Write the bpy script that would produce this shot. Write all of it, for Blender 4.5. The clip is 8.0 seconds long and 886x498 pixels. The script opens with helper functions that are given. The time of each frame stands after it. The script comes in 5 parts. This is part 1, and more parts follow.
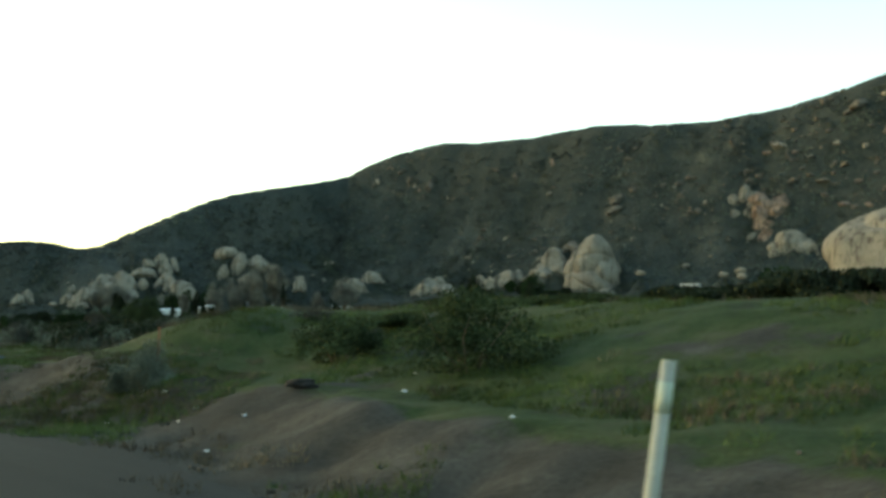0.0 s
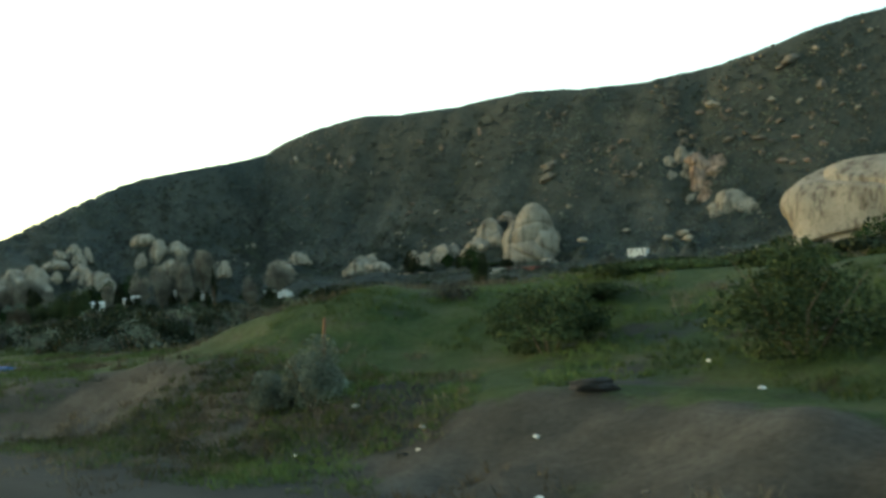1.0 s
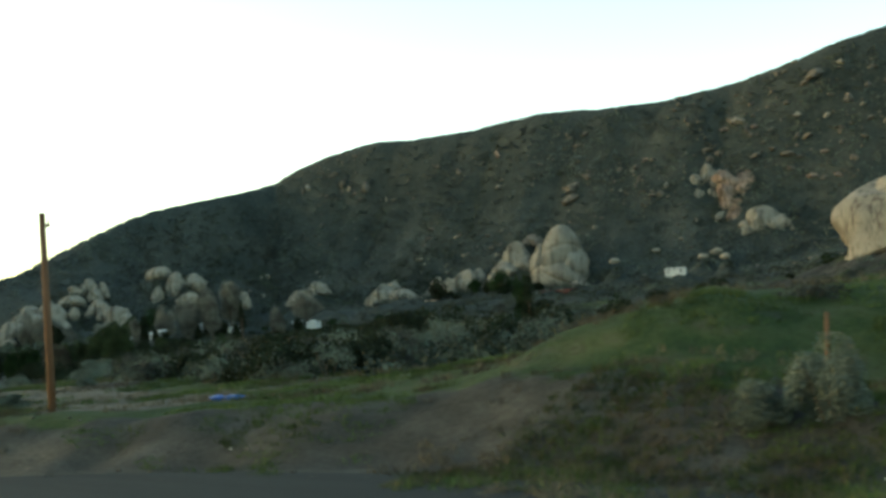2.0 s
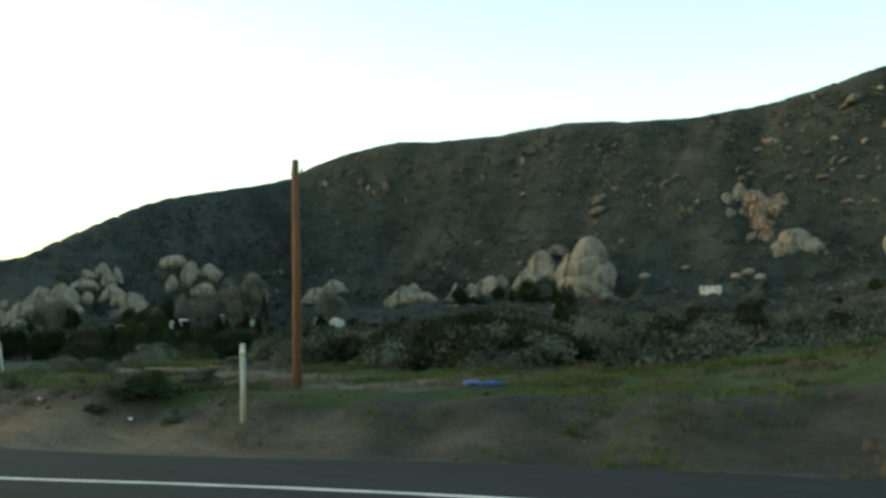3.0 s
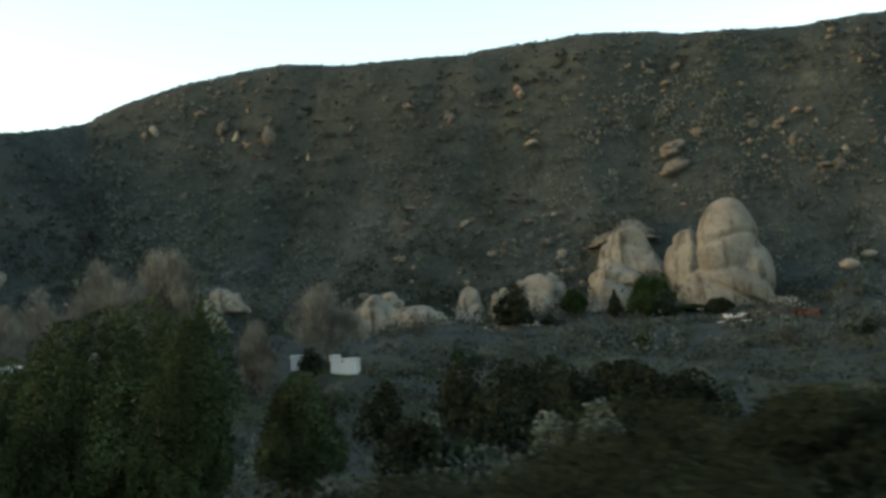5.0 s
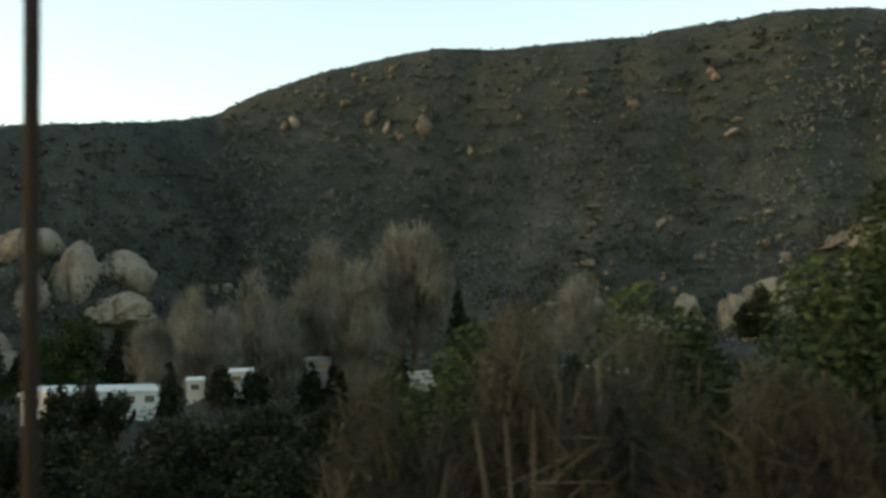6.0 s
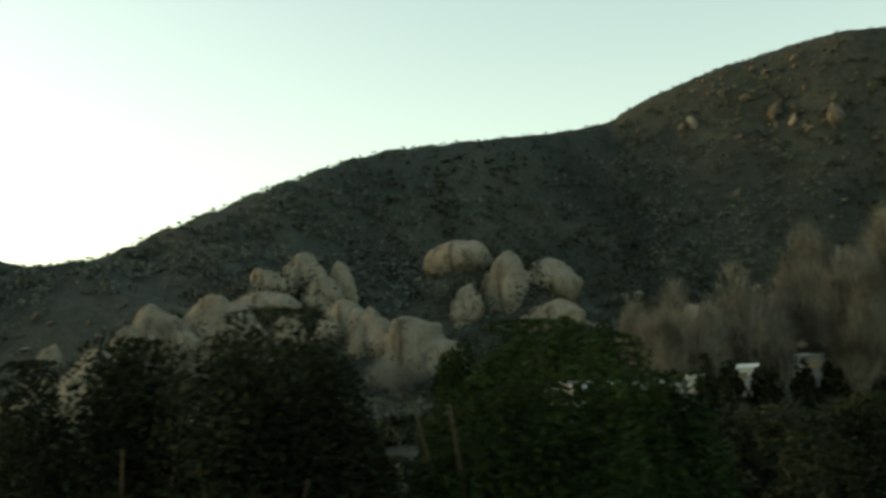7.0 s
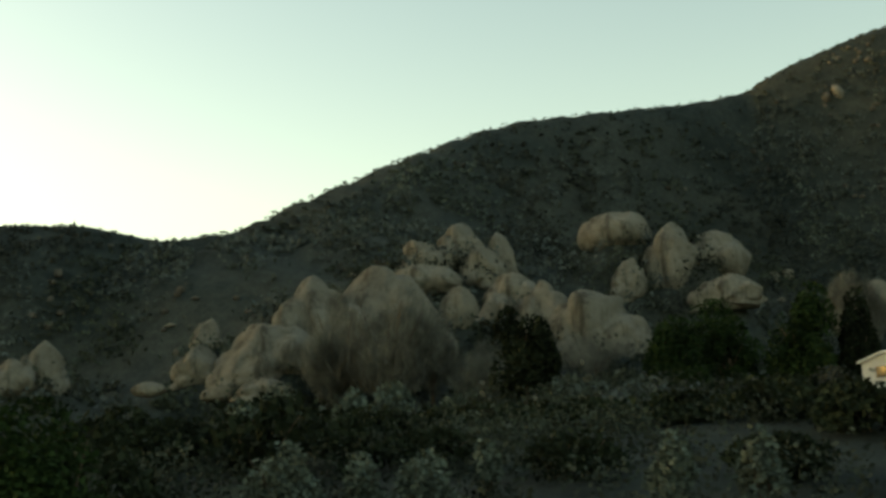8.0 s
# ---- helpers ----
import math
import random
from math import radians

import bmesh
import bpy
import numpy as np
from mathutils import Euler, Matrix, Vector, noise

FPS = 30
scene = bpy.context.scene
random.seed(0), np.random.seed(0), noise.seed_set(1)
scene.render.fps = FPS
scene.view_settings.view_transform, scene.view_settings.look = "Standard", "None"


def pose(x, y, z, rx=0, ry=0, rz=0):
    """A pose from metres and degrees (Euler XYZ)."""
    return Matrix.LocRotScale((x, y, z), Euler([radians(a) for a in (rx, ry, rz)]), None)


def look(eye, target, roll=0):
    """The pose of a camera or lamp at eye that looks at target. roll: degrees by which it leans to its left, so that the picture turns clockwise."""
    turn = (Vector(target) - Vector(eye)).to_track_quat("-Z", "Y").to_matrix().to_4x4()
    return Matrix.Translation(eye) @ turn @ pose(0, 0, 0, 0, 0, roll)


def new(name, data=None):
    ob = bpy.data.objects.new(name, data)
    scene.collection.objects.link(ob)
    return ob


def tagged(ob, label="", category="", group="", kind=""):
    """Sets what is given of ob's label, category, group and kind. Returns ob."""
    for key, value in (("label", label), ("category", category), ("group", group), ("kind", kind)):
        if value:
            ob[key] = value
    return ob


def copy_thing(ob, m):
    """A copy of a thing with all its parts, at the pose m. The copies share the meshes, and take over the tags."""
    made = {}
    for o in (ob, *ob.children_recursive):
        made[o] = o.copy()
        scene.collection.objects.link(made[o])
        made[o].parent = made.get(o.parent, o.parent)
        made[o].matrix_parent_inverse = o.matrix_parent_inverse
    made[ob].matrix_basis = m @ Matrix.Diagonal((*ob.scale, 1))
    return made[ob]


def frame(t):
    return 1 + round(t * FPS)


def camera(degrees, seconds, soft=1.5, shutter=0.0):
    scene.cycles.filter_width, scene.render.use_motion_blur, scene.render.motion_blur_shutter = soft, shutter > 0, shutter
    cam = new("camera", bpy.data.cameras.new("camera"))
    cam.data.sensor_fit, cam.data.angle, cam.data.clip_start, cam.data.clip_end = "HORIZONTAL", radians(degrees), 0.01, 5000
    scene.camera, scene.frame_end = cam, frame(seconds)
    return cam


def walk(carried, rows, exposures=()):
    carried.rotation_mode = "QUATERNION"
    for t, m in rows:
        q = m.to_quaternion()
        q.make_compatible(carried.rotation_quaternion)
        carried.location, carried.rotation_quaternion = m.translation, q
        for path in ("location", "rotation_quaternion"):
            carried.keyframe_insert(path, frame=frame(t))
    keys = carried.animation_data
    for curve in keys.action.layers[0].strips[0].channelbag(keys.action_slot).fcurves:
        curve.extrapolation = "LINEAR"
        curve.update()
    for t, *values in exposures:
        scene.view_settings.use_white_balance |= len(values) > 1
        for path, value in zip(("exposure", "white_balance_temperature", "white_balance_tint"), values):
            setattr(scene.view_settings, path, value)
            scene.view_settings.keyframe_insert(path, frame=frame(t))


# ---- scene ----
# ---------------------------------------------------------------- camera and its way
cam = camera(42.39, 8.0, soft=3.2, shutter=0.15)


def row(t, x, y, z, yaw, pitch, roll):
    """yaw: degrees from +y towards -x; pitch: upwards."""
    return t, pose(x, y, z, 90 + pitch, 0, yaw) @ pose(0, 0, 0, 0, 0, roll)


walk(cam, [
    row(0.0, -1.18, 1.98, 1.68, 51.34, 3.48, 0.16),
    row(0.5, -4.42, 1.64, 1.67, 49.32, 0.01, -4.43),
    row(1.0, -7.96, 1.57, 1.74, 45.89, 2.24, -2.85),
    row(1.5, -10.82, 0.75, 1.75, 43.66, 4.21, -4.47),
    row(2.0, -13.66, -0.66, 1.71, 44.46, 3.66, -4.37),
    row(2.2, -14.96, -0.91, 1.59, 45.17, 5.41, -3.39),
    row(2.3, -15.53, -1.07, 1.58, 45.12, 5.38, -3.02),
    row(2.6, -16.87, -1.63, 1.55, 44.56, 4.94, -2.14),
    row(2.9, -18.36, -2.23, 1.52, 43.62, 4.29, -1.38),
    row(3.1, -19.88, -2.55, 1.49, 42.88, 3.94, -0.80),
    row(3.2, -20.92, -2.66, 1.48, 42.53, 3.84, -0.45),
    row(3.3, -22.97, -2.58, 1.38, 42.17, 3.82, -0.04),
    row(3.4, -26.17, -1.88, 1.23, 41.91, 4.03, 0.60),
    row(3.5, -29.45, -1.04, 1.16, 41.55, 4.36, 1.04),
    row(3.6, -32.68, 0.08, 1.18, 40.78, 4.64, 0.88),
    row(3.7, -35.97, 1.71, 1.21, 39.78, 4.94, 0.57),
    row(3.8, -39.33, 3.67, 1.25, 38.63, 5.20, 0.17),
    row(3.9, -42.74, 5.70, 1.30, 37.42, 5.40, -0.23),
    row(4.0, -46.21, 7.62, 1.35, 36.23, 5.47, -0.62),
    row(4.1, -49.42, 9.31, 1.39, 35.17, 5.42, -1.00),
    row(4.2, -52.47, 11.08, 1.45, 34.16, 5.36, -1.28),
    row(4.3, -55.60, 12.77, 1.52, 32.93, 5.32, -1.56),
    row(4.4, -58.66, 14.67, 1.61, 31.71, 5.31, -1.81),
    row(4.5, -61.66, 16.74, 1.70, 30.51, 5.35, -2.06),
    row(4.6, -64.57, 18.89, 1.79, 29.33, 5.42, -2.28),
    row(4.7, -67.39, 21.04, 1.89, 28.18, 5.51, -2.51),
    row(4.8, -70.08, 23.13, 1.98, 27.08, 5.63, -2.74),
    row(4.9, -72.66, 25.09, 2.06, 26.04, 5.76, -2.96),
    row(5.0, -75.09, 26.84, 2.14, 25.05, 5.88, -3.19),
    row(5.1, -77.38, 28.31, 2.21, 24.14, 6.02, -3.43),
    row(5.2, -79.48, 29.41, 2.25, 23.31, 6.15, -3.70),
    row(5.3, -81.42, 30.10, 2.27, 22.56, 6.27, -3.98),
    row(5.4, -83.00, 31.25, 2.21, 22.27, 6.64, -4.09),
    row(5.5, -84.29, 32.08, 2.15, 23.64, 6.91, -3.87),
    row(5.6, -84.95, 32.38, 2.10, 24.58, 7.06, -3.63),
    row(6.0, -86.58, 32.45, 1.89, 27.62, 7.64, -2.59),
    row(6.5, -87.96, 31.84, 1.78, 36.08, 9.49, -2.61),
    row(7.0, -90.39, 31.96, 1.64, 45.14, 9.38, -2.90),
    row(7.5, -92.71, 31.42, 1.74, 48.58, 9.63, -2.32),
    row(7.8, -94.11, 31.49, 1.54, 49.41, 9.01, -2.61),
    row(8.0, -95.16, 31.50, 1.61, 48.57, 9.03, -2.47),
], exposures=[(0.0, 2.03, 6400, -8), (0.5, 2.0, 6400, -8), (1.2, 2.2, 6400, -8), (2.0, 2.0, 6350, -8), (3.5, 1.86, 6500, -4), (4.2, 1.86, 6600, 4), (5.5, 2.1, 6650, 7), (6.0, 1.9, 7300, 7), (6.5, 1.8, 7700, 3), (7.2, 1.45, 8300, -3), (8.0, 1.32, 8300, -4)])

# ---------------------------------------------------------------- dusk sky, sun gone behind the ridge
SUN_AZ = radians(121)      # from +y towards -x
SUN_EL = radians(8)
world = bpy.data.worlds.new("dusk_sky")
scene.world = world
world.use_nodes = True
wn = world.node_tree.nodes
sky = wn.new("ShaderNodeTexSky")
sky.sky_type = "NISHITA"
sky.sun_disc = False
sky.sun_elevation = SUN_EL
sky.sun_rotation = -SUN_AZ
sky.air_density = 1.0
sky.dust_density = 1.2
sky.ozone_density = 0.4
wn["Background"].inputs["Strength"].default_value = 0.15
world.node_tree.links.new(sky.outputs[0], wn["Background"].inputs["Color"])
sun = new("sun", bpy.data.lights.new("sun", "SUN"))
sun.data.energy = 0.08
sun.data.angle = radians(15)
sun.data.color = (1.0, 0.92, 0.82)
sun.matrix_world = look((0, 0, 0), (math.sin(SUN_AZ) * math.cos(SUN_EL), -math.cos(SUN_AZ) * math.cos(SUN_EL), -math.sin(SUN_EL)))


# ---------------------------------------------------------------- materials
def material(name, rough=0.9, spec=0.2):
    m = bpy.data.materials.new(name)
    m.use_nodes = True
    b = m.node_tree.nodes["Principled BSDF"]
    b.inputs["Roughness"].default_value = rough
    b.inputs["Specular IOR Level"].default_value = spec
    return m, m.node_tree, b


def node(tree, kind, **values):
    n = tree.nodes.new(kind)
    for key, value in values.items():
        n.inputs[key.replace("_", " ")].default_value = value
    return n


def mapped(tree, scale):
    """Noise coordinates in the object's own metres."""
    c = tree.nodes.new("ShaderNodeTexCoord")
    m = tree.nodes.new("ShaderNodeMapping")
    m.inputs["Scale"].default_value = scale if isinstance(scale, tuple) else (scale, scale, scale)
    tree.links.new(c.outputs["Object"], m.inputs[0])
    return m.outputs[0]


def noise_fac(tree, scale, detail=6, rough=0.6):
    n = node(tree, "ShaderNodeTexNoise", Scale=1.0, Detail=detail, Roughness=rough)
    tree.links.new(mapped(tree, scale), n.inputs["Vector"])
    return n.outputs["Fac"]


def ramp(tree, fac, stops):
    r = tree.nodes.new("ShaderNodeValToRGB")
    while len(r.color_ramp.elements) < len(stops):
        r.color_ramp.elements.new(0.5)
    for e, (p, c) in zip(r.color_ramp.elements, stops):
        e.position, e.color = p, (*c, 1)
    tree.links.new(fac, r.inputs[0])
    return r.outputs[0]


def mix(tree, fac, a, b, blend="MIX"):
    m = tree.nodes.new("ShaderNodeMix")
    m.data_type, m.blend_type = "RGBA", blend
    for sock, v in ((m.inputs[0], fac), (m.inputs[6], a), (m.inputs[7], b)):
        if isinstance(v, bpy.types.NodeSocket):
            tree.links.new(v, sock)
        else:
            sock.default_value = v if not isinstance(v, tuple) else (*v, 1)
    return m.outputs[2]


def relief(tree, b, fac, strength, distance=0.05):
    n = node(tree, "ShaderNodeBump", Strength=strength, Distance=distance)
    tree.links.new(fac, n.inputs["Height"])
    tree.links.new(n.outputs[0], b.inputs["Normal"])


def two_scale(name, stops, coarse, fine, fine_dark=0.55, rough=0.9, spec=0.2, bump=0.5, dist=0.05):
    """Colour from a coarse noise, darkened by a fine one, with relief."""
    m, t, b = material(name, rough, spec)
    col = ramp(t, noise_fac(t, coarse, 5), stops)
    f = noise_fac(t, fine, 8, 0.7)
    g = ramp(t, f, [(0.3, (fine_dark,) * 3), (0.7, (1.0, 1.0, 1.0))])
    t.links.new(mix(t, 1.0, col, g, "MULTIPLY"), b.inputs["Base Color"])
    relief(t, b, f, bump, dist)
    return m


def leaf_material(name, dark, light, scale=0.8, low=0.5, high=1.3):
    m, t, b = material(name, 0.9, 0.06)
    info = t.nodes.new("ShaderNodeNewGeometry")
    rnd = ramp(t, info.outputs["Random Per Island"], [(0.0, dark), (1.0, light)])
    big = ramp(t, noise_fac(t, scale, 3), [(0.37, (low, low, low)), (0.63, (high, high, high))])
    t.links.new(mix(t, 1.0, rnd, big, "MULTIPLY"), b.inputs["Base Color"])
    b.inputs["Subsurface Weight"].default_value = 0.0
    return m


def ground_material():
    """Soil, sand and winter grass; the verge along the road is bare."""
    m, t, b = material("soil_and_grass", 0.95, 0.1)
    grass = ramp(t, noise_fac(t, 1.3, 6), [(0.25, (0.024, 0.03, 0.016)), (0.42, (0.032, 0.053, 0.017)), (0.58, (0.05, 0.066, 0.026)), (0.75, (0.072, 0.068, 0.045))])
    soil = ramp(t, noise_fac(t, 0.9, 6), [(0.3, (0.026, 0.027, 0.024)), (0.5, (0.045, 0.046, 0.041)), (0.75, (0.085, 0.085, 0.075))])
    att = t.nodes.new("ShaderNodeAttribute")
    att.attribute_name = "bare"
    add = t.nodes.new("ShaderNodeMath")
    add.operation = "ADD"
    t.links.new(att.outputs["Fac"], add.inputs[0])
    patch = ramp(t, noise_fac(t, 0.55, 7, 0.65), [(0.35, (0, 0, 0)), (0.7, (1, 1, 1))])
    sub = t.nodes.new("ShaderNodeMath")
    sub.operation = "MULTIPLY_ADD"
    sub.inputs[1].default_value, sub.inputs[2].default_value = 0.9, -0.45
    t.links.new(patch, sub.inputs[0])
    t.links.new(sub.outputs[0], add.inputs[1])
    sharp = ramp(t, add.outputs[0], [(0.38, (0, 0, 0)), (0.62, (1, 1, 1))])
    pale = t.nodes.new("ShaderNodeAttribute")
    pale.attribute_name = "sandy"
    sand = ramp(t, noise_fac(t, (0.5, 2.2, 1.0), 7, 0.7), [(0.3, (0.062, 0.057, 0.045)), (0.5, (0.105, 0.096, 0.076)), (0.7, (0.155, 0.142, 0.112))])
    soil = mix(t, pale.outputs["Fac"], soil, sand)
    fine = noise_fac(t, 14.0, 8, 0.75)
    g = ramp(t, fine, [(0.3, (0.5, 0.5, 0.5)), (0.7, (1.1, 1.1, 1.1))])
    duff = ramp(t, noise_fac(t, 0.12, 8, 0.7), [(0.32, (0.024, 0.031, 0.029)), (0.46, (0.042, 0.052, 0.049)), (0.58, (0.058, 0.065, 0.058)), (0.72, (0.09, 0.1, 0.088))])
    leafy = ramp(t, noise_fac(t, 2.6, 7, 0.72), [(0.34, (0.65, 0.66, 0.65)), (0.5, (0.95, 0.96, 0.95)), (0.66, (1.25, 1.24, 1.2))])
    duff = mix(t, 1.0, duff, leafy, "MULTIPLY")
    under = t.nodes.new("ShaderNodeAttribute")
    under.attribute_name = "scrubby"
    base = mix(t, under.outputs["Fac"], mix(t, sharp, grass, soil), duff)
    t.links.new(mix(t, 1.0, base, g, "MULTIPLY"), b.inputs["Base Color"])
    relief(t, b, fine, 0.7, 0.06)
    return m


SOIL = ground_material()
ASPHALT = two_scale("asphalt", [(0.3, (0.019, 0.022, 0.021)), (0.7, (0.031, 0.035, 0.034))], (0.08, 1.2, 1.0), 60.0, 0.7, 0.95, 0.08, 0.3, 0.01)
PAINT_LINE = two_scale("worn_white_road_paint", [(0.3, (0.45, 0.45, 0.43)), (0.6, (0.7, 0.7, 0.68))], 3.0, 30.0, 0.7, 0.7)


def granite_material(name, dark, mid, light):
    """Pale granite with lichen patches, dark weeping streaks and rusty seams."""
    m, t, b = material(name, 0.92, 0.12)
    col = ramp(t, noise_fac(t, 0.5, 6), [(0.28, dark), (0.45, mid), (0.65, light), (0.85, mid)])
    streak = ramp(t, noise_fac(t, (1.6, 1.6, 0.22), 7, 0.7), [(0.38, (0.26, 0.25, 0.23)), (0.5, (1.0, 1.0, 1.0))])
    lichen = ramp(t, noise_fac(t, 2.2, 8, 0.75), [(0.34, (0.6, 0.6, 0.56)), (0.46, (1.0, 1.0, 1.0))])
    f = noise_fac(t, 7.0, 8, 0.75)
    g = ramp(t, f, [(0.3, (0.7, 0.7, 0.7)), (0.7, (1.05, 1.05, 1.05))])
    col = mix(t, 1.0, mix(t, 0.75, col, streak, "MULTIPLY"), lichen, "MULTIPLY")
    t.links.new(mix(t, 1.0, col, g, "MULTIPLY"), b.inputs["Base Color"])
    relief(t, b, f, 0.9, 0.12)
    return m


GRANITE = granite_material("weathered_granite", (0.138, 0.124, 0.1), (0.205, 0.189, 0.155), (0.262, 0.244, 0.202))
PINK_GRANITE = granite_material("pinkish_granite", (0.13, 0.10, 0.08), (0.20, 0.15, 0.12), (0.25, 0.2, 0.165))
SCREE = two_scale("hillside_rock", [(0.3, (0.075, 0.067, 0.056)), (0.55, (0.135, 0.122, 0.102)), (0.85, (0.2, 0.184, 0.156))], 0.35, 3.0, 0.55, 0.9, 0.15, 0.9, 0.1)
SCRUB = leaf_material("chaparral", (0.056, 0.066, 0.061), (0.084, 0.096, 0.089), 0.13, 0.55, 1.4)
DARK_BRUSH = leaf_material("dark_valley_brush", (0.029, 0.036, 0.028), (0.06, 0.07, 0.052), 0.3)
PALE_SCRUB = leaf_material("pale_grey_green_brush", (0.06, 0.075, 0.064), (0.1, 0.115, 0.097), 0.3)
DRY_SCRUB = leaf_material("dry_brown_scrub", (0.039, 0.043, 0.038), (0.066, 0.07, 0.06), 0.2)
SAGE = leaf_material("grey_sage_leaves", (0.07, 0.09, 0.075), (0.15, 0.175, 0.142), 0.9)
OLIVE_LEAF = leaf_material("olive_green_leaves", (0.022, 0.034, 0.016), (0.052, 0.07, 0.032), 0.9)
GREEN_LEAF = leaf_material("green_leaves", (0.011, 0.021, 0.008), (0.03, 0.052, 0.017), 0.9)
DARK_LEAF = leaf_material("dark_evergreen_leaves", (0.012, 0.016, 0.010), (0.028, 0.036, 0.020), 0.9)
TWIG = leaf_material("bare_grey_brown_twigs", (0.106, 0.106, 0.093), (0.2, 0.198, 0.172), 0.8)
DARK_TWIG = leaf_material("dark_bare_twigs", (0.05, 0.047, 0.036), (0.095, 0.09, 0.072), 0.8)
BARK = two_scale("bark", [(0.3, (0.07, 0.05, 0.035)), (0.7, (0.15, 0.11, 0.08))], 3.0, 20.0)
GRASS_BLADE = leaf_material("grass_blades", (0.032, 0.05, 0.016), (0.075, 0.102, 0.034), 0.5)
STRAW = leaf_material("dry_straw", (0.06, 0.052, 0.036), (0.11, 0.096, 0.068), 0.5)
POLE_WOOD = two_scale("weathered_brown_pole_wood", [(0.3, (0.10, 0.055, 0.03)), (0.7, (0.19, 0.105, 0.06))], (4.0, 4.0, 0.4), (60.0, 60.0, 4.0))
POST_WHITE = two_scale("white_post_paint", [(0.3, (0.26, 0.28, 0.25)), (0.7, (0.37, 0.39, 0.355))], 2.0, 25.0, 0.8, 0.6)
POST_BAND = two_scale("green_grey_reflector_film", [(0.3, (0.30, 0.36, 0.31)), (0.7, (0.38, 0.45, 0.39))], 3.0, 40.0, 0.85, 0.35, 0.5)
WALL_WHITE = two_scale("white_siding", [(0.3, (0.36, 0.38, 0.38)), (0.7, (0.48, 0.5, 0.5))], 0.8, 8.0, 0.85, 0.6)
ROOF_PALE = two_scale("pale_metal_roof", [(0.3, (0.42, 0.46, 0.46)), (0.7, (0.56, 0.6, 0.6))], 0.8, 10.0, 0.85, 0.4, 0.5)
DARK_GLASS = two_scale("dark_window_glass", [(0.3, (0.02, 0.025, 0.03)), (0.7, (0.05, 0.055, 0.06))], 1.0, 5.0, 0.9, 0.1, 0.5, 0.05)
RED_WALL = two_scale("dull_red_wall", [(0.3, (0.09, 0.035, 0.03)), (0.7, (0.15, 0.06, 0.05))], 0.8, 8.0, 0.75, 0.8)
PLASTER = two_scale("pale_plaster", [(0.3, (0.34, 0.28, 0.22)), (0.7, (0.45, 0.38, 0.31))], 0.6, 6.0, 0.8, 0.9)
BLUE_BAG = two_scale("blue_plastic_sheet", [(0.3, (0.01, 0.05, 0.22)), (0.7, (0.03, 0.11, 0.42))], 4.0, 20.0, 0.7, 0.4, 0.5)
LITTER = two_scale("white_plastic_litter", [(0.3, (0.5, 0.5, 0.48)), (0.7, (0.75, 0.75, 0.73))], 6.0, 25.0, 0.8, 0.5, 0.4)
RUBBER = two_scale("black_rubber", [(0.3, (0.012, 0.012, 0.013)), (0.7, (0.03, 0.03, 0.03))], 6.0, 40.0, 0.8, 0.8)
DARK_POLE = two_scale("dark_creosoted_pole_wood", [(0.3, (0.016, 0.012, 0.010)), (0.7, (0.035, 0.026, 0.02))], (4.0, 4.0, 0.4), (60.0, 60.0, 4.0))
CLOD = two_scale("grey_brown_clods", [(0.3, (0.04, 0.037, 0.032)), (0.7, (0.095, 0.088, 0.075))], 2.0, 12.0, 0.6, 0.95, 0.1)
METAL = two_scale("galvanised_metal", [(0.3, (0.25, 0.26, 0.27)), (0.7, (0.4, 0.41, 0.42))], 4.0, 30.0, 0.85, 0.45, 0.5)
CERAMIC = two_scale("brown_insulator", [(0.3, (0.05, 0.03, 0.02)), (0.7, (0.09, 0.05, 0.035))], 9.0, 40.0, 0.9, 0.3, 0.5)


# ---------------------------------------------------------------- mesh helpers
def lattice(ix, iy, seed):
    h = np.sin(ix * 127.1 + iy * 311.7 + seed * 74.7) * 43758.5453
    return h - np.floor(h)


def vnoise(x, y, seed=0.0):
    """Smooth value noise, -1 to 1."""
    ix, iy = np.floor(x), np.floor(y)
    fx, fy = x - ix, y - iy
    fx, fy = fx * fx * (3 - 2 * fx), fy * fy * (3 - 2 * fy)
    a, b = lattice(ix, iy, seed), lattice(ix + 1, iy, seed)
    c, d = lattice(ix, iy + 1, seed), lattice(ix + 1, iy + 1, seed)
    return 2 * ((a * (1 - fx) + b * fx) * (1 - fy) + (c * (1 - fx) + d * fx) * fy) - 1


def fbm(x, y, seed=0.0, octaves=4):
    s, amp = 0.0, 1.0
    for k in range(octaves):
        s = s + amp * vnoise(x * 2 ** k, y * 2 ** k, seed + k * 3.1)
        amp *= 0.5
    return s


def np_mesh(name, verts, faces, mat, smooth=True):
    """A mesh from arrays: verts (n, 3), faces (m, 3 or 4)."""
    me = bpy.data.meshes.new(name)
    n, k = faces.shape
    me.vertices.add(len(verts))
    me.vertices.foreach_set("co", np.ascontiguousarray(verts, dtype=np.float32).ravel())
    me.loops.add(n * k)
    me.loops.foreach_set("vertex_index", np.ascontiguousarray(faces, dtype=np.int32).ravel())
    me.polygons.add(n)
    me.polygons.foreach_set("loop_start", np.arange(0, n * k, k, dtype=np.int32))
    me.update(calc_edges=True)
    if smooth:
        me.polygons.foreach_set("use_smooth", np.ones(n, dtype=bool))
    me.materials.append(mat)
    me.validate()
    return me


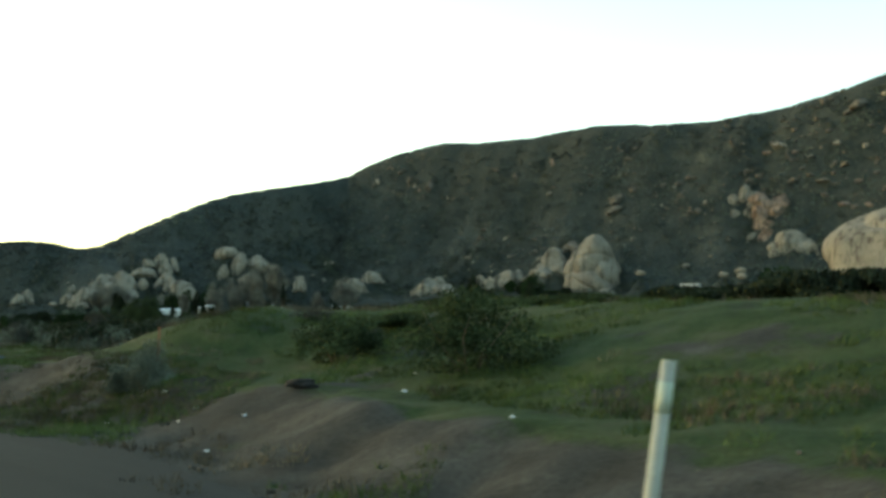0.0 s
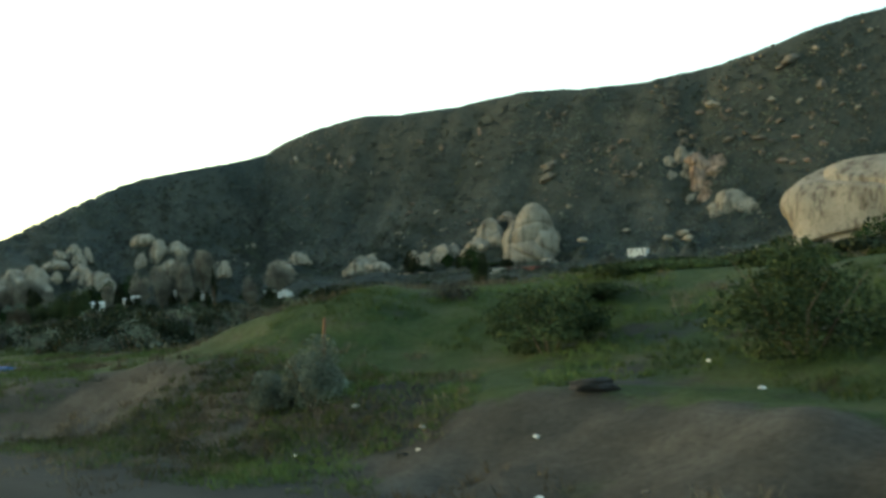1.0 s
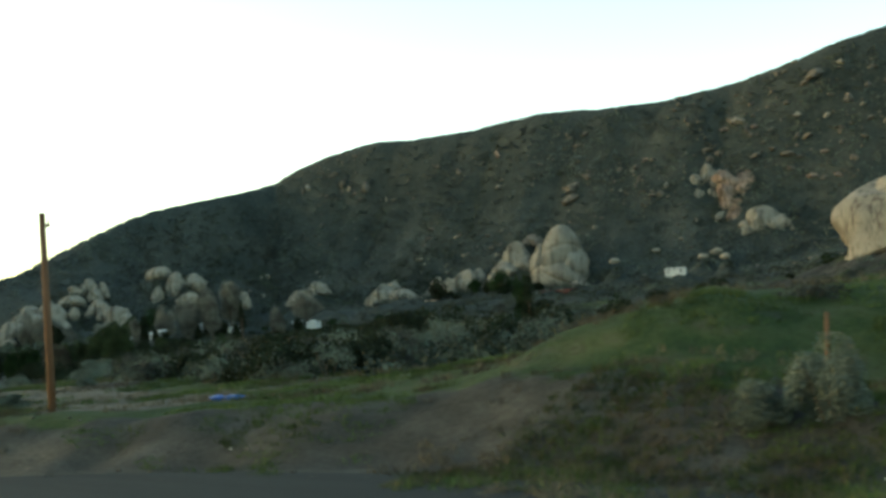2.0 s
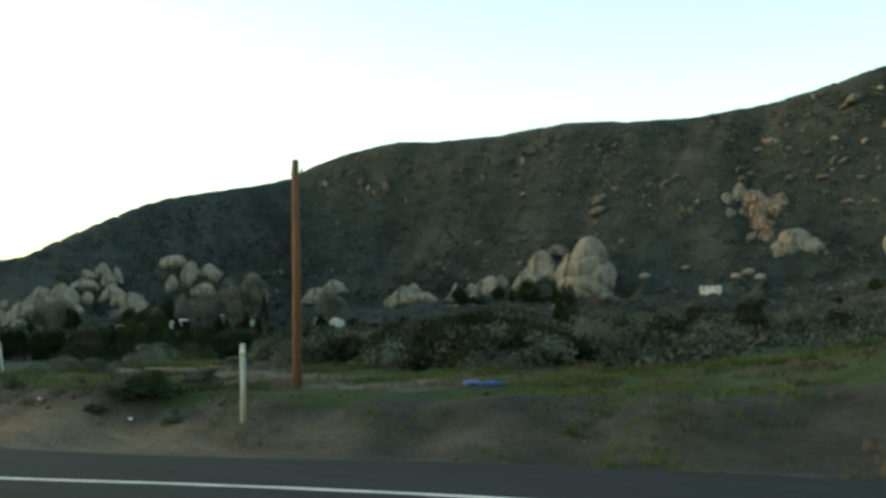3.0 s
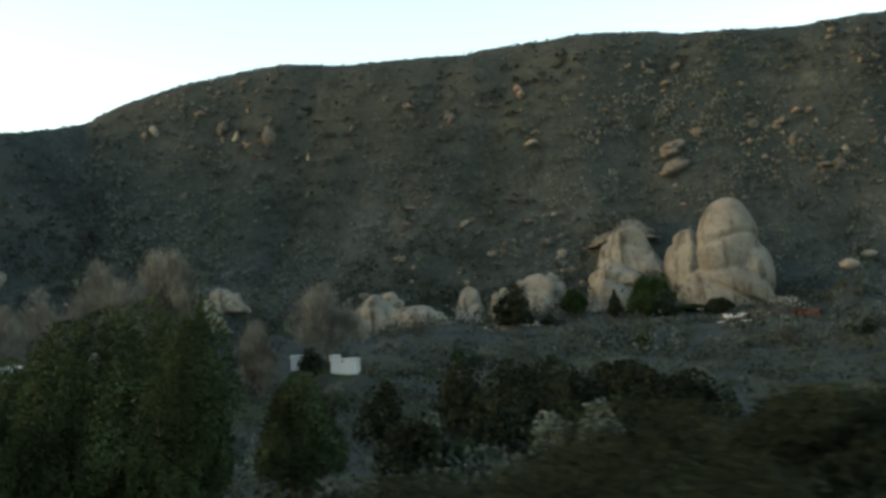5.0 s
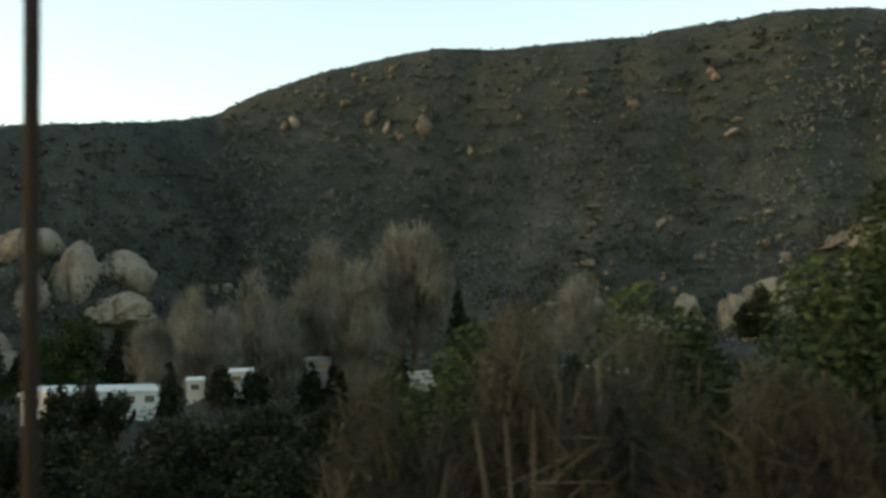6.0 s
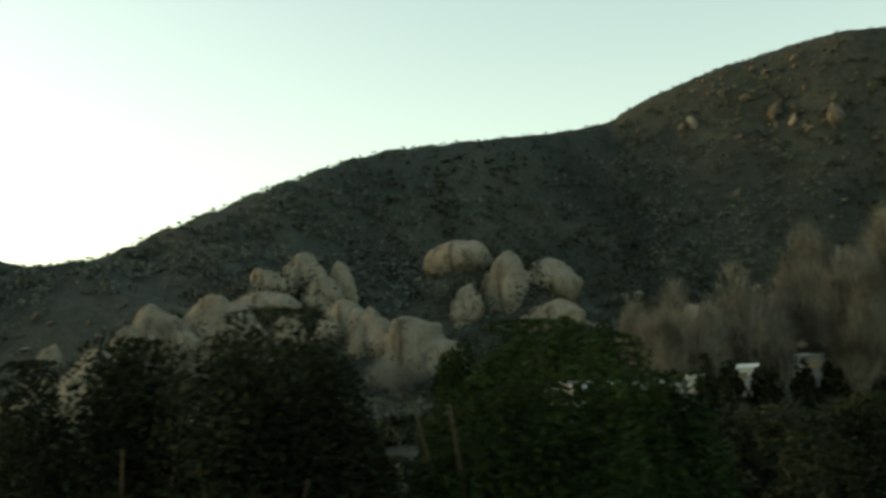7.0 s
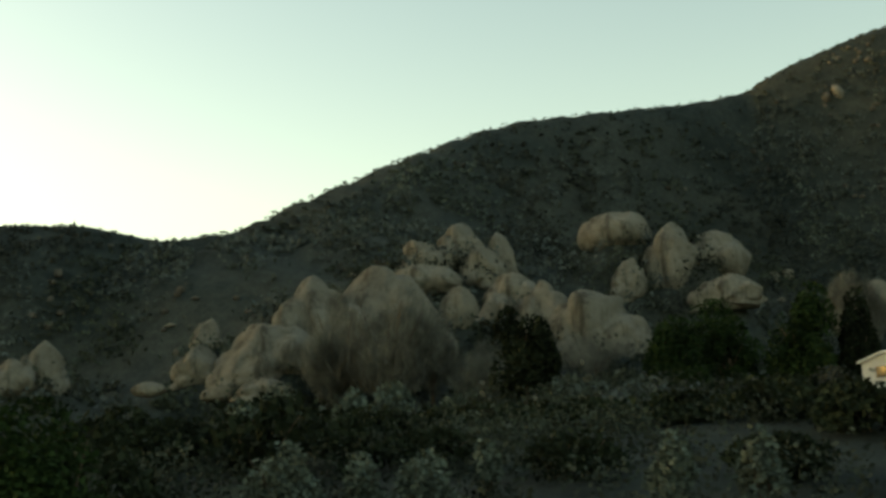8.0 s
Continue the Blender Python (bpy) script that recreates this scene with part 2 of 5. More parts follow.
def part(name, bm, mat, parent=None, label="", smooth=False):
    """One mesh object from a bmesh, under a thing or a part."""
    me = bpy.data.meshes.new(name)
    bm.to_mesh(me)
    bm.free()
    if smooth:
        for p in me.polygons:
            p.use_smooth = True
    me.materials.append(mat)
    ob = new(name, me)
    ob.parent = parent
    if label:
        ob["label"] = label
    return ob


def block(bm, sx, sy, sz, at=(0, 0, 0), bevel=0.0, rz=0.0):
    """A box with its base centre at `at`, edges rounded."""
    g = bmesh.ops.create_cube(bm, size=1.0)
    vs = g["verts"]
    bmesh.ops.transform(bm, matrix=Matrix.Translation((at[0], at[1], at[2] + sz / 2)) @ Matrix.Rotation(rz, 4, "Z") @ Matrix.Diagonal((sx, sy, sz, 1)), verts=vs)
    if bevel:
        es = list({e for v in vs for e in v.link_edges})
        bmesh.ops.bevel(bm, geom=es, offset=bevel, segments=2, affect="EDGES", profile=0.5)
    return bm


def tube(bm, p0, p1, r0, r1, sides=8):
    """A tapered round bar from p0 to p1."""
    p0, p1 = Vector(p0), Vector(p1)
    d = p1 - p0
    g = bmesh.ops.create_cone(bm, cap_ends=True, segments=sides, radius1=r0, radius2=r1, depth=d.length)
    m = Matrix.Translation((p0 + p1) / 2) @ d.to_track_quat("Z", "Y").to_matrix().to_4x4()
    bmesh.ops.transform(bm, matrix=m, verts=g["verts"])
    return bm


def empty(name, x, y, z, rz=0.0):
    ob = new(name)
    ob.empty_display_size = 0.2
    ob.matrix_basis = pose(x, y, z, 0, 0, rz)
    return ob


# ---------------------------------------------------------------- the lie of the land
RIDGE_PLAN = np.array([(-215, -40), (-182, 0), (-158, 35), (-138.2, 56.0), (-138.6, 72), (-134.7, 92.2), (-124.9, 97.3), (-94.9, 106.9), (-77, 113.2), (-55, 121.3), (-12, 137.7), (60, 165)], float)
RIDGE_Z = np.array([(0, 34), (50, 22), (95, 12.2), (106, 11.0), (111, 11.0), (115, 11.15), (118, 10.9), (120, 10.4), (122.5, 10.1), (125, 10.8), (127.5, 12.1), (130, 13.2), (135, 15.4), (140, 17.5),
                    (142.5, 18.3), (147.5, 19.3), (155, 20.7), (160, 21.9), (162, 22.8), (164, 23.6), (168, 24.6), (172, 25.3), (175, 25.5), (180, 25.1), (188, 25.1), (192, 25.5), (197, 25.8),
                    (202, 25.5), (207, 25.1), (213, 25.0), (218, 25.5), (222, 26.1), (227, 27.2), (231, 28.3), (236, 29.3), (248, 31), (294, 35), (371, 37)])
RS = np.concatenate([[0], np.cumsum(np.hypot(*np.diff(RIDGE_PLAN, axis=0).T))])
RT = np.linspace(0, RS[-1], 520)
RX, RY = (np.interp(RT, RS, RIDGE_PLAN[:, k]) for k in range(2))
RZ = np.interp(RT, RIDGE_Z[:, 0], RIDGE_Z[:, 1])


def step(a, b, v):
    u = np.clip((v - a) / (b - a), 0, 1)
    return u * u * (3 - 2 * u)


BENCH_LEFT_D, BENCH_LEFT = (0, 7, 11, 14, 18, 22, 27, 31), (7.6, 7.4, 6.8, 5.2, 3.4, 2.4, 1.8, 1.4)
BENCH_RIGHT_D, BENCH_RIGHT = (0, 9, 14, 18, 22, 28, 32), (7.2, 6.4, 5.2, 4.4, 3.8, 3.2, 2.6)
SLOPE_D, SLOPE_LEFT, SLOPE_RIGHT = (0, 0.6, 1.5, 3, 5, 7, 9, 12, 15), (1, 0.975, 0.9, 0.68, 0.4, 0.2, 0.08, 0, 0), (1, 0.98, 0.92, 0.78, 0.56, 0.36, 0.21, 0.06, 0)

# the road swings a little from side to side: x, and how far its edge moves in y
BEND_X, BEND_Y = (-70, -60, -45, -38, -34, -30, -26, -21, -16, -10, 0, 10), (-0.3, -0.3, -0.6, -1.2, -1.2, 0.2, 2.3, 2.8, 2.2, 1.5, 0.5, -0.3)


def bend(x):
    return sum(np.interp(x + k, BEND_X, BEND_Y) for k in (-3, -1.5, 0, 1.5, 3)) / 5


# a sandy wash between the verge and the brush
SAND_STRIP = [(-33, 11.2), (-41, 11.8), (-48, 16.5), (-58, 25.5), (-72, 37.0)]

# low rises: x, y, radius, height
KNOLLS = [
    (-23.0, 13.6, 2.3, 0.95), (-125.65, 67.92, 2.3, 2.85), (-123.33, 68.5, 1.62, 1.39), (-122.64, 70.25, 1.99, 2.72), (-124.01, 66.69, 1.0, 0.41), (-120.76, 68.51, 1.63, 1.92),
    (-117.05, 73.1, 1.0, 2.42), (-126.81, 58.34, 1.17, 0.7), (-125.88, 57.44, 1.81, 0.74), (-126.21, 59.79, 1.23, 1.58), (-124.98, 59.65, 1.01, 1.05), (-125.26, 60.8, 1.0, 1.32),
    (-121.71, 55.52, 1.0, 1.21), (-122.44, 58.67, 1.29, 1.44), (-121.05, 58.64, 1.11, 0.58), (-119.54, 59.33, 2.18, 1.07), (-118.27, 59.75, 1.13, 0.41), (-124.2, 50.13, 2.02, 1.24),
    (-124.21, 51.9, 1.97, 0.18), (-126.28, 53.32, 1.06, 0.88), (-126.47, 49.28, 1.0, 1.26), (-125.72, 48.56, 1.0, 0.62), (-125.51, 46.84, 1.0, 1.46), (-129.49, 45.32, 1.0, 1.14),
]
BOULDER_RISES = [
    (-129.33, 44.35, 1.0, 0.82), (-121.88, 51.71, 1.11, 0.12), (-123.03, 49.17, 1.0, 0.13), (-88.62, 92.69, 5.0, 0.12), (-93.4, 91.95, 2.39, 1.75), (-93.97, 90.3, 1.8, 0.5),
    (-94.44, 95.82, 1.62, 1.38), (-95.27, 94.12, 1.25, 1.51), (-98.81, 89.09, 2.27, 0.35), (-97.81, 90.41, 1.0, 0.7), (-99.78, 87.75, 1.12, 0.29), (-106.21, 83.84, 2.44, 0.22),
    (-103.83, 84.41, 2.13, 0.34), (-106.06, 85.22, 1.09, 0.93), (-115.47, 79.76, 1.76, 1.85), (-115.59, 82.39, 1.5, 2.22), (-81.42, 92.62, 1.0, 2.27), (-80.87, 99.29, 1.0, 0.57),
    (-70.01, 94.42, 1.0, 1.99), (-73.08, 95.61, 1.0, 1.45), (-47.04, 84.86, 10.55, 3.02), (-73.87, 99.45, 1.0, 0.6), (-103.82, 49.86, 3.07, 0.6), (-104.05, 54.76, 1.0, 0.78),
]
SLOPE_RISES = [
    (-104.85, 54.18, 1.0, 0.46), (-105.08, 60.06, 1.06, 1.16), (-104.36, 60.48, 1.0, 0.49), (-103.9, 61.31, 1.0, 0.82), (-102.54, 61.45, 1.0, 1.07), (-100.86, 67.59, 1.0, 1.12),
    (-99.15, 68.16, 1.16, 0.81), (-100.16, 68.89, 1.0, 0.62), (-72.37, 89.55, 2.04, 0.88),
]
MOUNDS = KNOLLS + BOULDER_RISES + SLOPE_RISES


def land(x, y):
    """Height of the ground, and how far it lies before the ridge."""
    x, y = np.atleast_1d(np.asarray(x, float)), np.atleast_1d(np.asarray(y, float))
    out, dist = np.empty_like(x), np.empty_like(x)
    for a in range(0, len(x), 12000):
        xs, ys = x[a:a + 12000], y[a:a + 12000]
        d2 = (xs[:, None] - RX) ** 2 + (ys[:, None] - RY) ** 2
        k = d2.argmin(1)
        d = np.sqrt(d2[np.arange(len(xs)), k])
        i = np.clip(k, 1, len(RX) - 2)
        side = np.where((RX[i + 1] - RX[i - 1]) * (ys - RY[i]) - (RY[i + 1] - RY[i - 1]) * (xs - RX[i]) < 0, 1.0, -1.0)
        zr = RZ[k]
        foot = 1.3 + 1.5 * step(-125, -72, xs)
        near = 0.62 - 0.75 * step(-42, -72, xs) + 1.15 * step(9.4, 15, ys - bend(xs)) * step(-31, -20, xs) + 0.02 * np.clip(ys - 9, 0, 30) * step(-62, -40, xs)
        yv = ys - bend(xs)
        verge = step(6.0, 8.4, yv + 0.35 * vnoise(xs * 0.3, ys * 0.3, 5))
        bank = step(6.0, 6.6, yv) * (1 - step(8.0, 9.2, yv)) * step(-50, -40, xs)
        rill = bank * (0.09 * fbm(xs * 1.1, ys * 0.9, 61, 3) - 0.06 * np.clip(1 - 2.5 * np.abs(vnoise(xs * 1.3 + 0.5 * ys, ys * 0.15, 67)), 0, 1))
        near = near * verge + rill - 0.25 * step(-7.5, -12, yv)
        floor = near + (foot - near) * step(52, 26, d) * verge
        floor = floor + verge * (0.07 * fbm(xs * 0.35, ys * 0.35, 2, 3) + 0.05 * vnoise(xs * 1.7, ys * 1.7, 9))
        left = 1 - step(-122, -104, xs)
        dip = 1 - 0.62 * left * step(57, 47, ys) * step(4, 10, d)
        bench = left * np.interp(d, BENCH_LEFT_D, BENCH_LEFT) + (1 - left) * np.interp(d, BENCH_RIGHT_D, BENCH_RIGHT)
        bench = bench * dip
        w = left * np.interp(d, SLOPE_D, SLOPE_LEFT) + (1 - left) * np.interp(d, SLOPE_D, SLOPE_RIGHT)
        rough = 0.5 * fbm(xs * 0.16, ys * 0.16, 11, 4) + 0.18 * fbm(xs * 0.9, ys * 0.9, 17, 2)
        run = RT[k] * 0.11 + 0.05 * d + 0.5 * vnoise(xs * 0.09, ys * 0.09, 23)
        gully = 2.2 * (np.abs(vnoise(run, d * 0.03, 29)) - 0.35) + 0.8 * (np.abs(vnoise(run * 2.7, d * 0.08, 37)) - 0.35)
        hill = bench + np.maximum(zr - bench, 0.0) * w + rough * np.clip(d / 5, 0, 1) + gully * np.clip(d / 2.5, 0, 1) * np.clip((13 - d) / 6, 0, 1)
        k = step(32, 26, d) * verge
        z = floor * (1 - k) + np.maximum(hill, floor) * k
        back = zr - 0.30 * d - 0.002 * d * d
        z = np.where(side > 0, z, np.maximum(back, 1.0))
        for mx, my, r, h in MOUNDS:
            z = z + h * np.exp(-((xs - mx) ** 2 + (ys - my) ** 2) / (r * r)) * (1 + 0.15 * vnoise(xs * 0.6, ys * 0.6, 43) + 0.1 * vnoise(xs * 1.7, ys * 1.7, 47)) * step(6.2, 7.6, yv)
        out[a:a + 12000], dist[a:a + 12000] = z, d * side
    return out, dist


def spur(x, y):
    """Where the slope bulges between two gullies: 0 in a gully to 1 on a spur."""
    d2 = (x[:, None] - RX) ** 2 + (y[:, None] - RY) ** 2
    k = d2.argmin(1)
    d = np.sqrt(d2[np.arange(len(x)), k])
    run = RT[k] * 0.11 + 0.05 * d + 0.5 * vnoise(x * 0.09, y * 0.09, 23)
    return np.clip(np.abs(vnoise(run, d * 0.03, 29)) * 0.75 + np.abs(vnoise(run * 2.7, d * 0.08, 37)) * 0.35, 0, 1)


def height(x, y):
    return float(land(x, y)[0][0])


def axis(core0, core1, step_core, lo, hi):
    """Grid lines: even in the core, wider and wider outside."""
    a = list(np.arange(core0, core1 + 1e-6, step_core))
    s = step_core
    while a[0] > lo:
        s *= 1.35
        a.insert(0, a[0] - s)
    s = step_core
    while a[-1] < hi:
        s *= 1.35
        a.append(a[-1] + s)
    return np.array(a)


def build_ground():
    gx, gy = axis(-182, 12, 0.55, -1800, 1500), axis(-14, 124, 0.55, -1500, 1800)
    gx = np.concatenate([gx[gx < -60], np.arange(-59.9, 8, 0.24), gx[gx > 8.1]])
    gy = np.concatenate([gy[gy < 5.2], np.arange(5.3, 13, 0.2), gy[gy > 13.2]])
    X, Y = np.meshgrid(gx, gy)
    z, d = land(X.ravel(), Y.ravel())
    nx, ny = len(gx), len(gy)
    i = np.arange(nx * ny).reshape(ny, nx)
    faces = np.stack([i[:-1, :-1], i[:-1, 1:], i[1:, 1:], i[1:, :-1]], -1).reshape(-1, 4)
    me = np_mesh("ground", np.stack([X.ravel(), Y.ravel(), z], 1), faces, SOIL)
    xs, ys = X.ravel(), Y.ravel()
    yv = ys - bend(xs)
    bare = 0.3 + 0.7 * (1 - step(7.9, 8.8, yv + 0.45 * vnoise(xs * 0.25, ys * 0.5, 31)))
    bare = np.where(ys > 8, bare + 0.75 * step(-34, -44, xs) * (0.5 + 0.5 * vnoise(xs * 0.12, ys * 0.2, 41)), bare)
    bare = np.maximum(bare, 0.55 * step(34, 24, np.abs(d)))
    sand = np.full(len(xs), 99.0)
    for (ax, ay), (bx, by) in zip(SAND_STRIP, SAND_STRIP[1:]):
        u = np.clip(((xs - ax) * (bx - ax) + (ys - ay) * (by - ay)) / ((bx - ax) ** 2 + (by - ay) ** 2), 0, 1)
        sand = np.minimum(sand, np.hypot(xs - ax - u * (bx - ax), ys - ay - u * (by - ay)))
    sand = 1 - step(1.6, 3.2, sand + 0.9 * vnoise(xs * 0.3, ys * 0.3, 91))
    bare = np.maximum(bare, sand)
    for mx, my, r, h in MOUNDS[:1]:
        bare = bare * (1 - 0.35 * np.exp(-((xs - mx) ** 2 + (ys - my) ** 2) / (r * r * 0.9)))
    at = me.attributes.new("bare", "FLOAT", "POINT")
    at.data.foreach_set("value", np.clip(bare, 0, 1).astype(np.float32))
    at = me.attributes.new("sandy", "FLOAT", "POINT")
    pale = np.maximum(sand, step(-27, -33, xs) * step(5.0, 5.4, yv) * (1 - step(7.0, 7.8, yv)))
    pale = np.maximum(pale, 0.06 * step(-30, -26, xs) * step(5.4, 6.2, yv) * (1 - step(7.8, 8.8, yv)))
    at.data.foreach_set("value", np.clip(pale, 0, 1).astype(np.float32))
    at = me.attributes.new("scrubby", "FLOAT", "POINT")
    cover = np.maximum(step(33, 28, np.abs(d)), 0.95 * step(-56, -66, xs) * step(14, 22, ys) * step(-0.8, -0.1, vnoise(xs * 0.15, ys * 0.15, 77)))
    cover = cover * (1 - sand)
    at.data.foreach_set("value", np.clip(cover, 0, 1).astype(np.float32))
    return tagged(new("ground", me), "rough valley ground with soil, sand and winter grass", "ground", kind="structure")


build_ground()


def road_strip(name, y0, y1, z, mat, label, x0=-420.0, x1=260.0, crown=0.0, wobble=0.0):
    xs = np.arange(x0, x1, 1.2)
    ys = np.linspace(y0, y1, 9)
    X, Y = np.meshgrid(xs, ys)
    e = (Y - y0) / (y1 - y0)
    yy = Y + bend(X) + wobble * fbm(X * 0.5, X * 0.0, 3, 3) * (e > 0.99)
    zz = z + crown * (1 - (2 * e - 1) ** 2)
    i = np.arange(X.size).reshape(X.shape)
    f = np.stack([i[:-1, :-1], i[:-1, 1:], i[1:, 1:], i[1:, :-1]], -1).reshape(-1, 4)
    return tagged(new(name, np_mesh(name, np.stack([X.ravel(), yy.ravel(), zz.ravel()], 1), f, mat)), label, name.split("_")[0], kind="structure")


road_strip("road", -5.6, 5.75, 0.03, ASPHALT, "two-lane grey asphalt road with crumbling edge", crown=0.06, wobble=0.10)
road_strip("road_marking", 2.95, 3.08, 0.076, PAINT_LINE, "worn white painted edge line on the asphalt")


# ---------------------------------------------------------------- granite boulders
def rock_mesh(sx, sy, sz, seed, mat, sub=4, lump=0.2, crack=0.13):
    """A weathered, rounded block: flattened faces, soft edges, a few cracks."""
    bm = bmesh.new()
    bmesh.ops.create_icosphere(bm, subdivisions=sub, radius=1.0)
    r = random.Random(seed)
    planes = [(Vector((r.uniform(-1, 1), r.uniform(-1, 1), r.uniform(-0.6, 1))).normalized(), r.uniform(0.6, 0.93)) for _ in range(10)]
    off = Vector((r.uniform(0, 90), r.uniform(0, 90), r.uniform(0, 90)))
    for v in bm.verts:
        n = v.co.normalized()
        d = 1.0
        for p, c in planes:
            k = n.dot(p)
            if k > 0.05:
                lim = c / k
                d = min(d, lim * 0.86 + d * 0.14) if lim < d else d
        d += lump * noise.noise(n * 1.4 + off) + 0.11 * noise.noise(n * 3.3 + off) + 0.04 * noise.noise(n * 8.0 + off)
        c = abs(noise.noise(n * 2.1 + off * 1.7))
        if c < 0.06:
            d -= crack * (1 - c / 0.06)
        c = abs(noise.noise(n * 3.7 + off * 0.6))
        if c < 0.045:
            d -= crack * 0.7 * (1 - c / 0.045)
        v.co = Vector((n.x * d * sx, n.y * d * sy, n.z * d * sz))
    me = bpy.data.meshes.new("boulder")
    bm.to_mesh(me)
    bm.free()
    for p in me.polygons:
        p.use_smooth = True
    me.materials.append(mat)
    return me


# lobes of stacked domes: centre and half sizes, in parts of the whole width, depth and height
BEEHIVE = [(0.10, 0.02, 0.02, 0.31, 0.42, 0.46), (-0.25, -0.03, -0.05, 0.22, 0.36, 0.30), (0.02, -0.06, -0.25, 0.40, 0.42, 0.30), (0.30, 0.05, -0.12, 0.2, 0.36, 0.3)]
DOME = [(0.0, 0, -0.1, 0.5, 0.46, 0.5)]


def unit_ball(sub):
    ico = bmesh.new()
    bmesh.ops.create_icosphere(ico, subdivisions=sub, radius=1.0)
    v = np.array([q.co[:] for q in ico.verts])
    f = np.array([[q.index for q in p.verts] for p in ico.faces])
    ico.free()
    return v, f


BALLS = {k: unit_ball(k) for k in (2, 3, 4, 5, 6)}
DIAGONALS = [(a, b, c) for a in (-1, 0, 1) for b in (-1, 0, 1) for c in (-1, 0, 1) if abs(a) + abs(b) + abs(c) > 1]


def n3(p, off, octaves=1):
    """Smooth noise in space, about -1 to 1, from three crossed planes of value noise."""
    s = 0.0
    for k in range(octaves):
        q = p * 2 ** k + off
        s = s + (vnoise(q[:, 0] + 0.31 * q[:, 2], q[:, 1] + 0.47 * q[:, 2], 3 + k) + vnoise(q[:, 1] + 0.29 * q[:, 0], q[:, 2] - 0.37 * q[:, 0], 13 + k) + vnoise(q[:, 2] + 0.23 * q[:, 1], q[:, 0] - 0.41 * q[:, 1], 23 + k)) / 1.7 / 2 ** k
    return s


def block_mesh(name, w, d, h, seed, mat, lobes, sub=4, edge=9.0, foot=0.0, smooth=True):
    """Weathered granite: rounded blocks grown together, with seams, pits and lumps."""
    r = np.random.default_rng(seed)
    if isinstance(lobes, int):
        many = lobes
        lobes = [(0.0, 0.0, 0.0, 0.5 if many == 1 else 0.36, 0.46, 0.5)]
        for k in range(1, many):
            sx = r.uniform(0.22, 0.36)
            lobes.append(((-1) ** (k + seed) * (0.5 - sx) * r.uniform(0.8, 1.0), r.uniform(-0.14, 0.05), r.uniform(-0.22, 0.02), sx, 0.42, r.uniform(0.26, 0.44)))
    v, f = BALLS[sub]
    box = np.array([w, d, h])
    n = v * box
    n /= np.linalg.norm(n, axis=1)[:, None]
    reach = []
    for cx, cy, cz, ax, ay, az in lobes:
        half, c = np.array([ax, ay, az]) * box, np.array([cx, cy, cz]) * box
        turn = Matrix.Rotation(r.uniform(-0.5, 0.5), 3, "Z") @ Matrix.Rotation(r.uniform(-0.28, 0.28), 3, "Y") @ Matrix.Rotation(r.uniform(-0.25, 0.25), 3, "X")
        turn = np.array(turn)
        total = 0.0
        axes = [(x, 0, 0) for x in (-1, 1)] + [(0, x, 0) for x in (-1, 1)] + [(0, 0, x) for x in (-1, 1)]
        for p in axes + DIAGONALS:
            p = turn @ (np.array(p, float) / np.linalg.norm(p) + r.normal(0, 0.16, 3))
            p /= np.linalg.norm(p)
            far = max(r.uniform(0.82, 1.12) + p @ (c / half), 0.15)
            total = total + (np.maximum((n / half) @ p, 0) / far) ** edge
        reach.append(1 / np.maximum(total, 1e-9) ** (1 / edge))
    reach = np.sort(np.array(reach), axis=0)
    far = reach[-1]
    if len(reach) > 1:
        far = far * (1 - 0.04 * np.clip(1 - (reach[-1] - reach[-2]) / (0.06 * w), 0, 1))
    off = r.uniform(0, 60, 3)
    P = n * far[:, None] / min(w, h)
    seam = np.abs(n3(P * np.array([0.7, 0.7, 1.8]), off * 1.7))
    crack = np.abs(n3(P * np.array([1.5, 1.5, 0.6]), off * 0.6))
    lump = 0.07 * n3(P * 1.2, off, 2) + 0.03 * n3(P * 4.5, off, 2) - 0.07 * np.clip(1 - seam / 0.05, 0, 1) - 0.05 * np.clip(1 - crack / 0.04, 0, 1) - 0.08 * np.clip((n3(P * 1.9, off * 0.7) - 0.5) / 0.2, 0, 1)
    v = n * (far * (1 + lump))[:, None]
    low = np.clip(-v[:, 2] / (0.5 * h), 0, 0.97) * foot
    v[:, :2] /= np.sqrt(1 - low ** 2)[:, None]
    return np_mesh(name, v, f, mat, smooth)


ROCKS = [0]


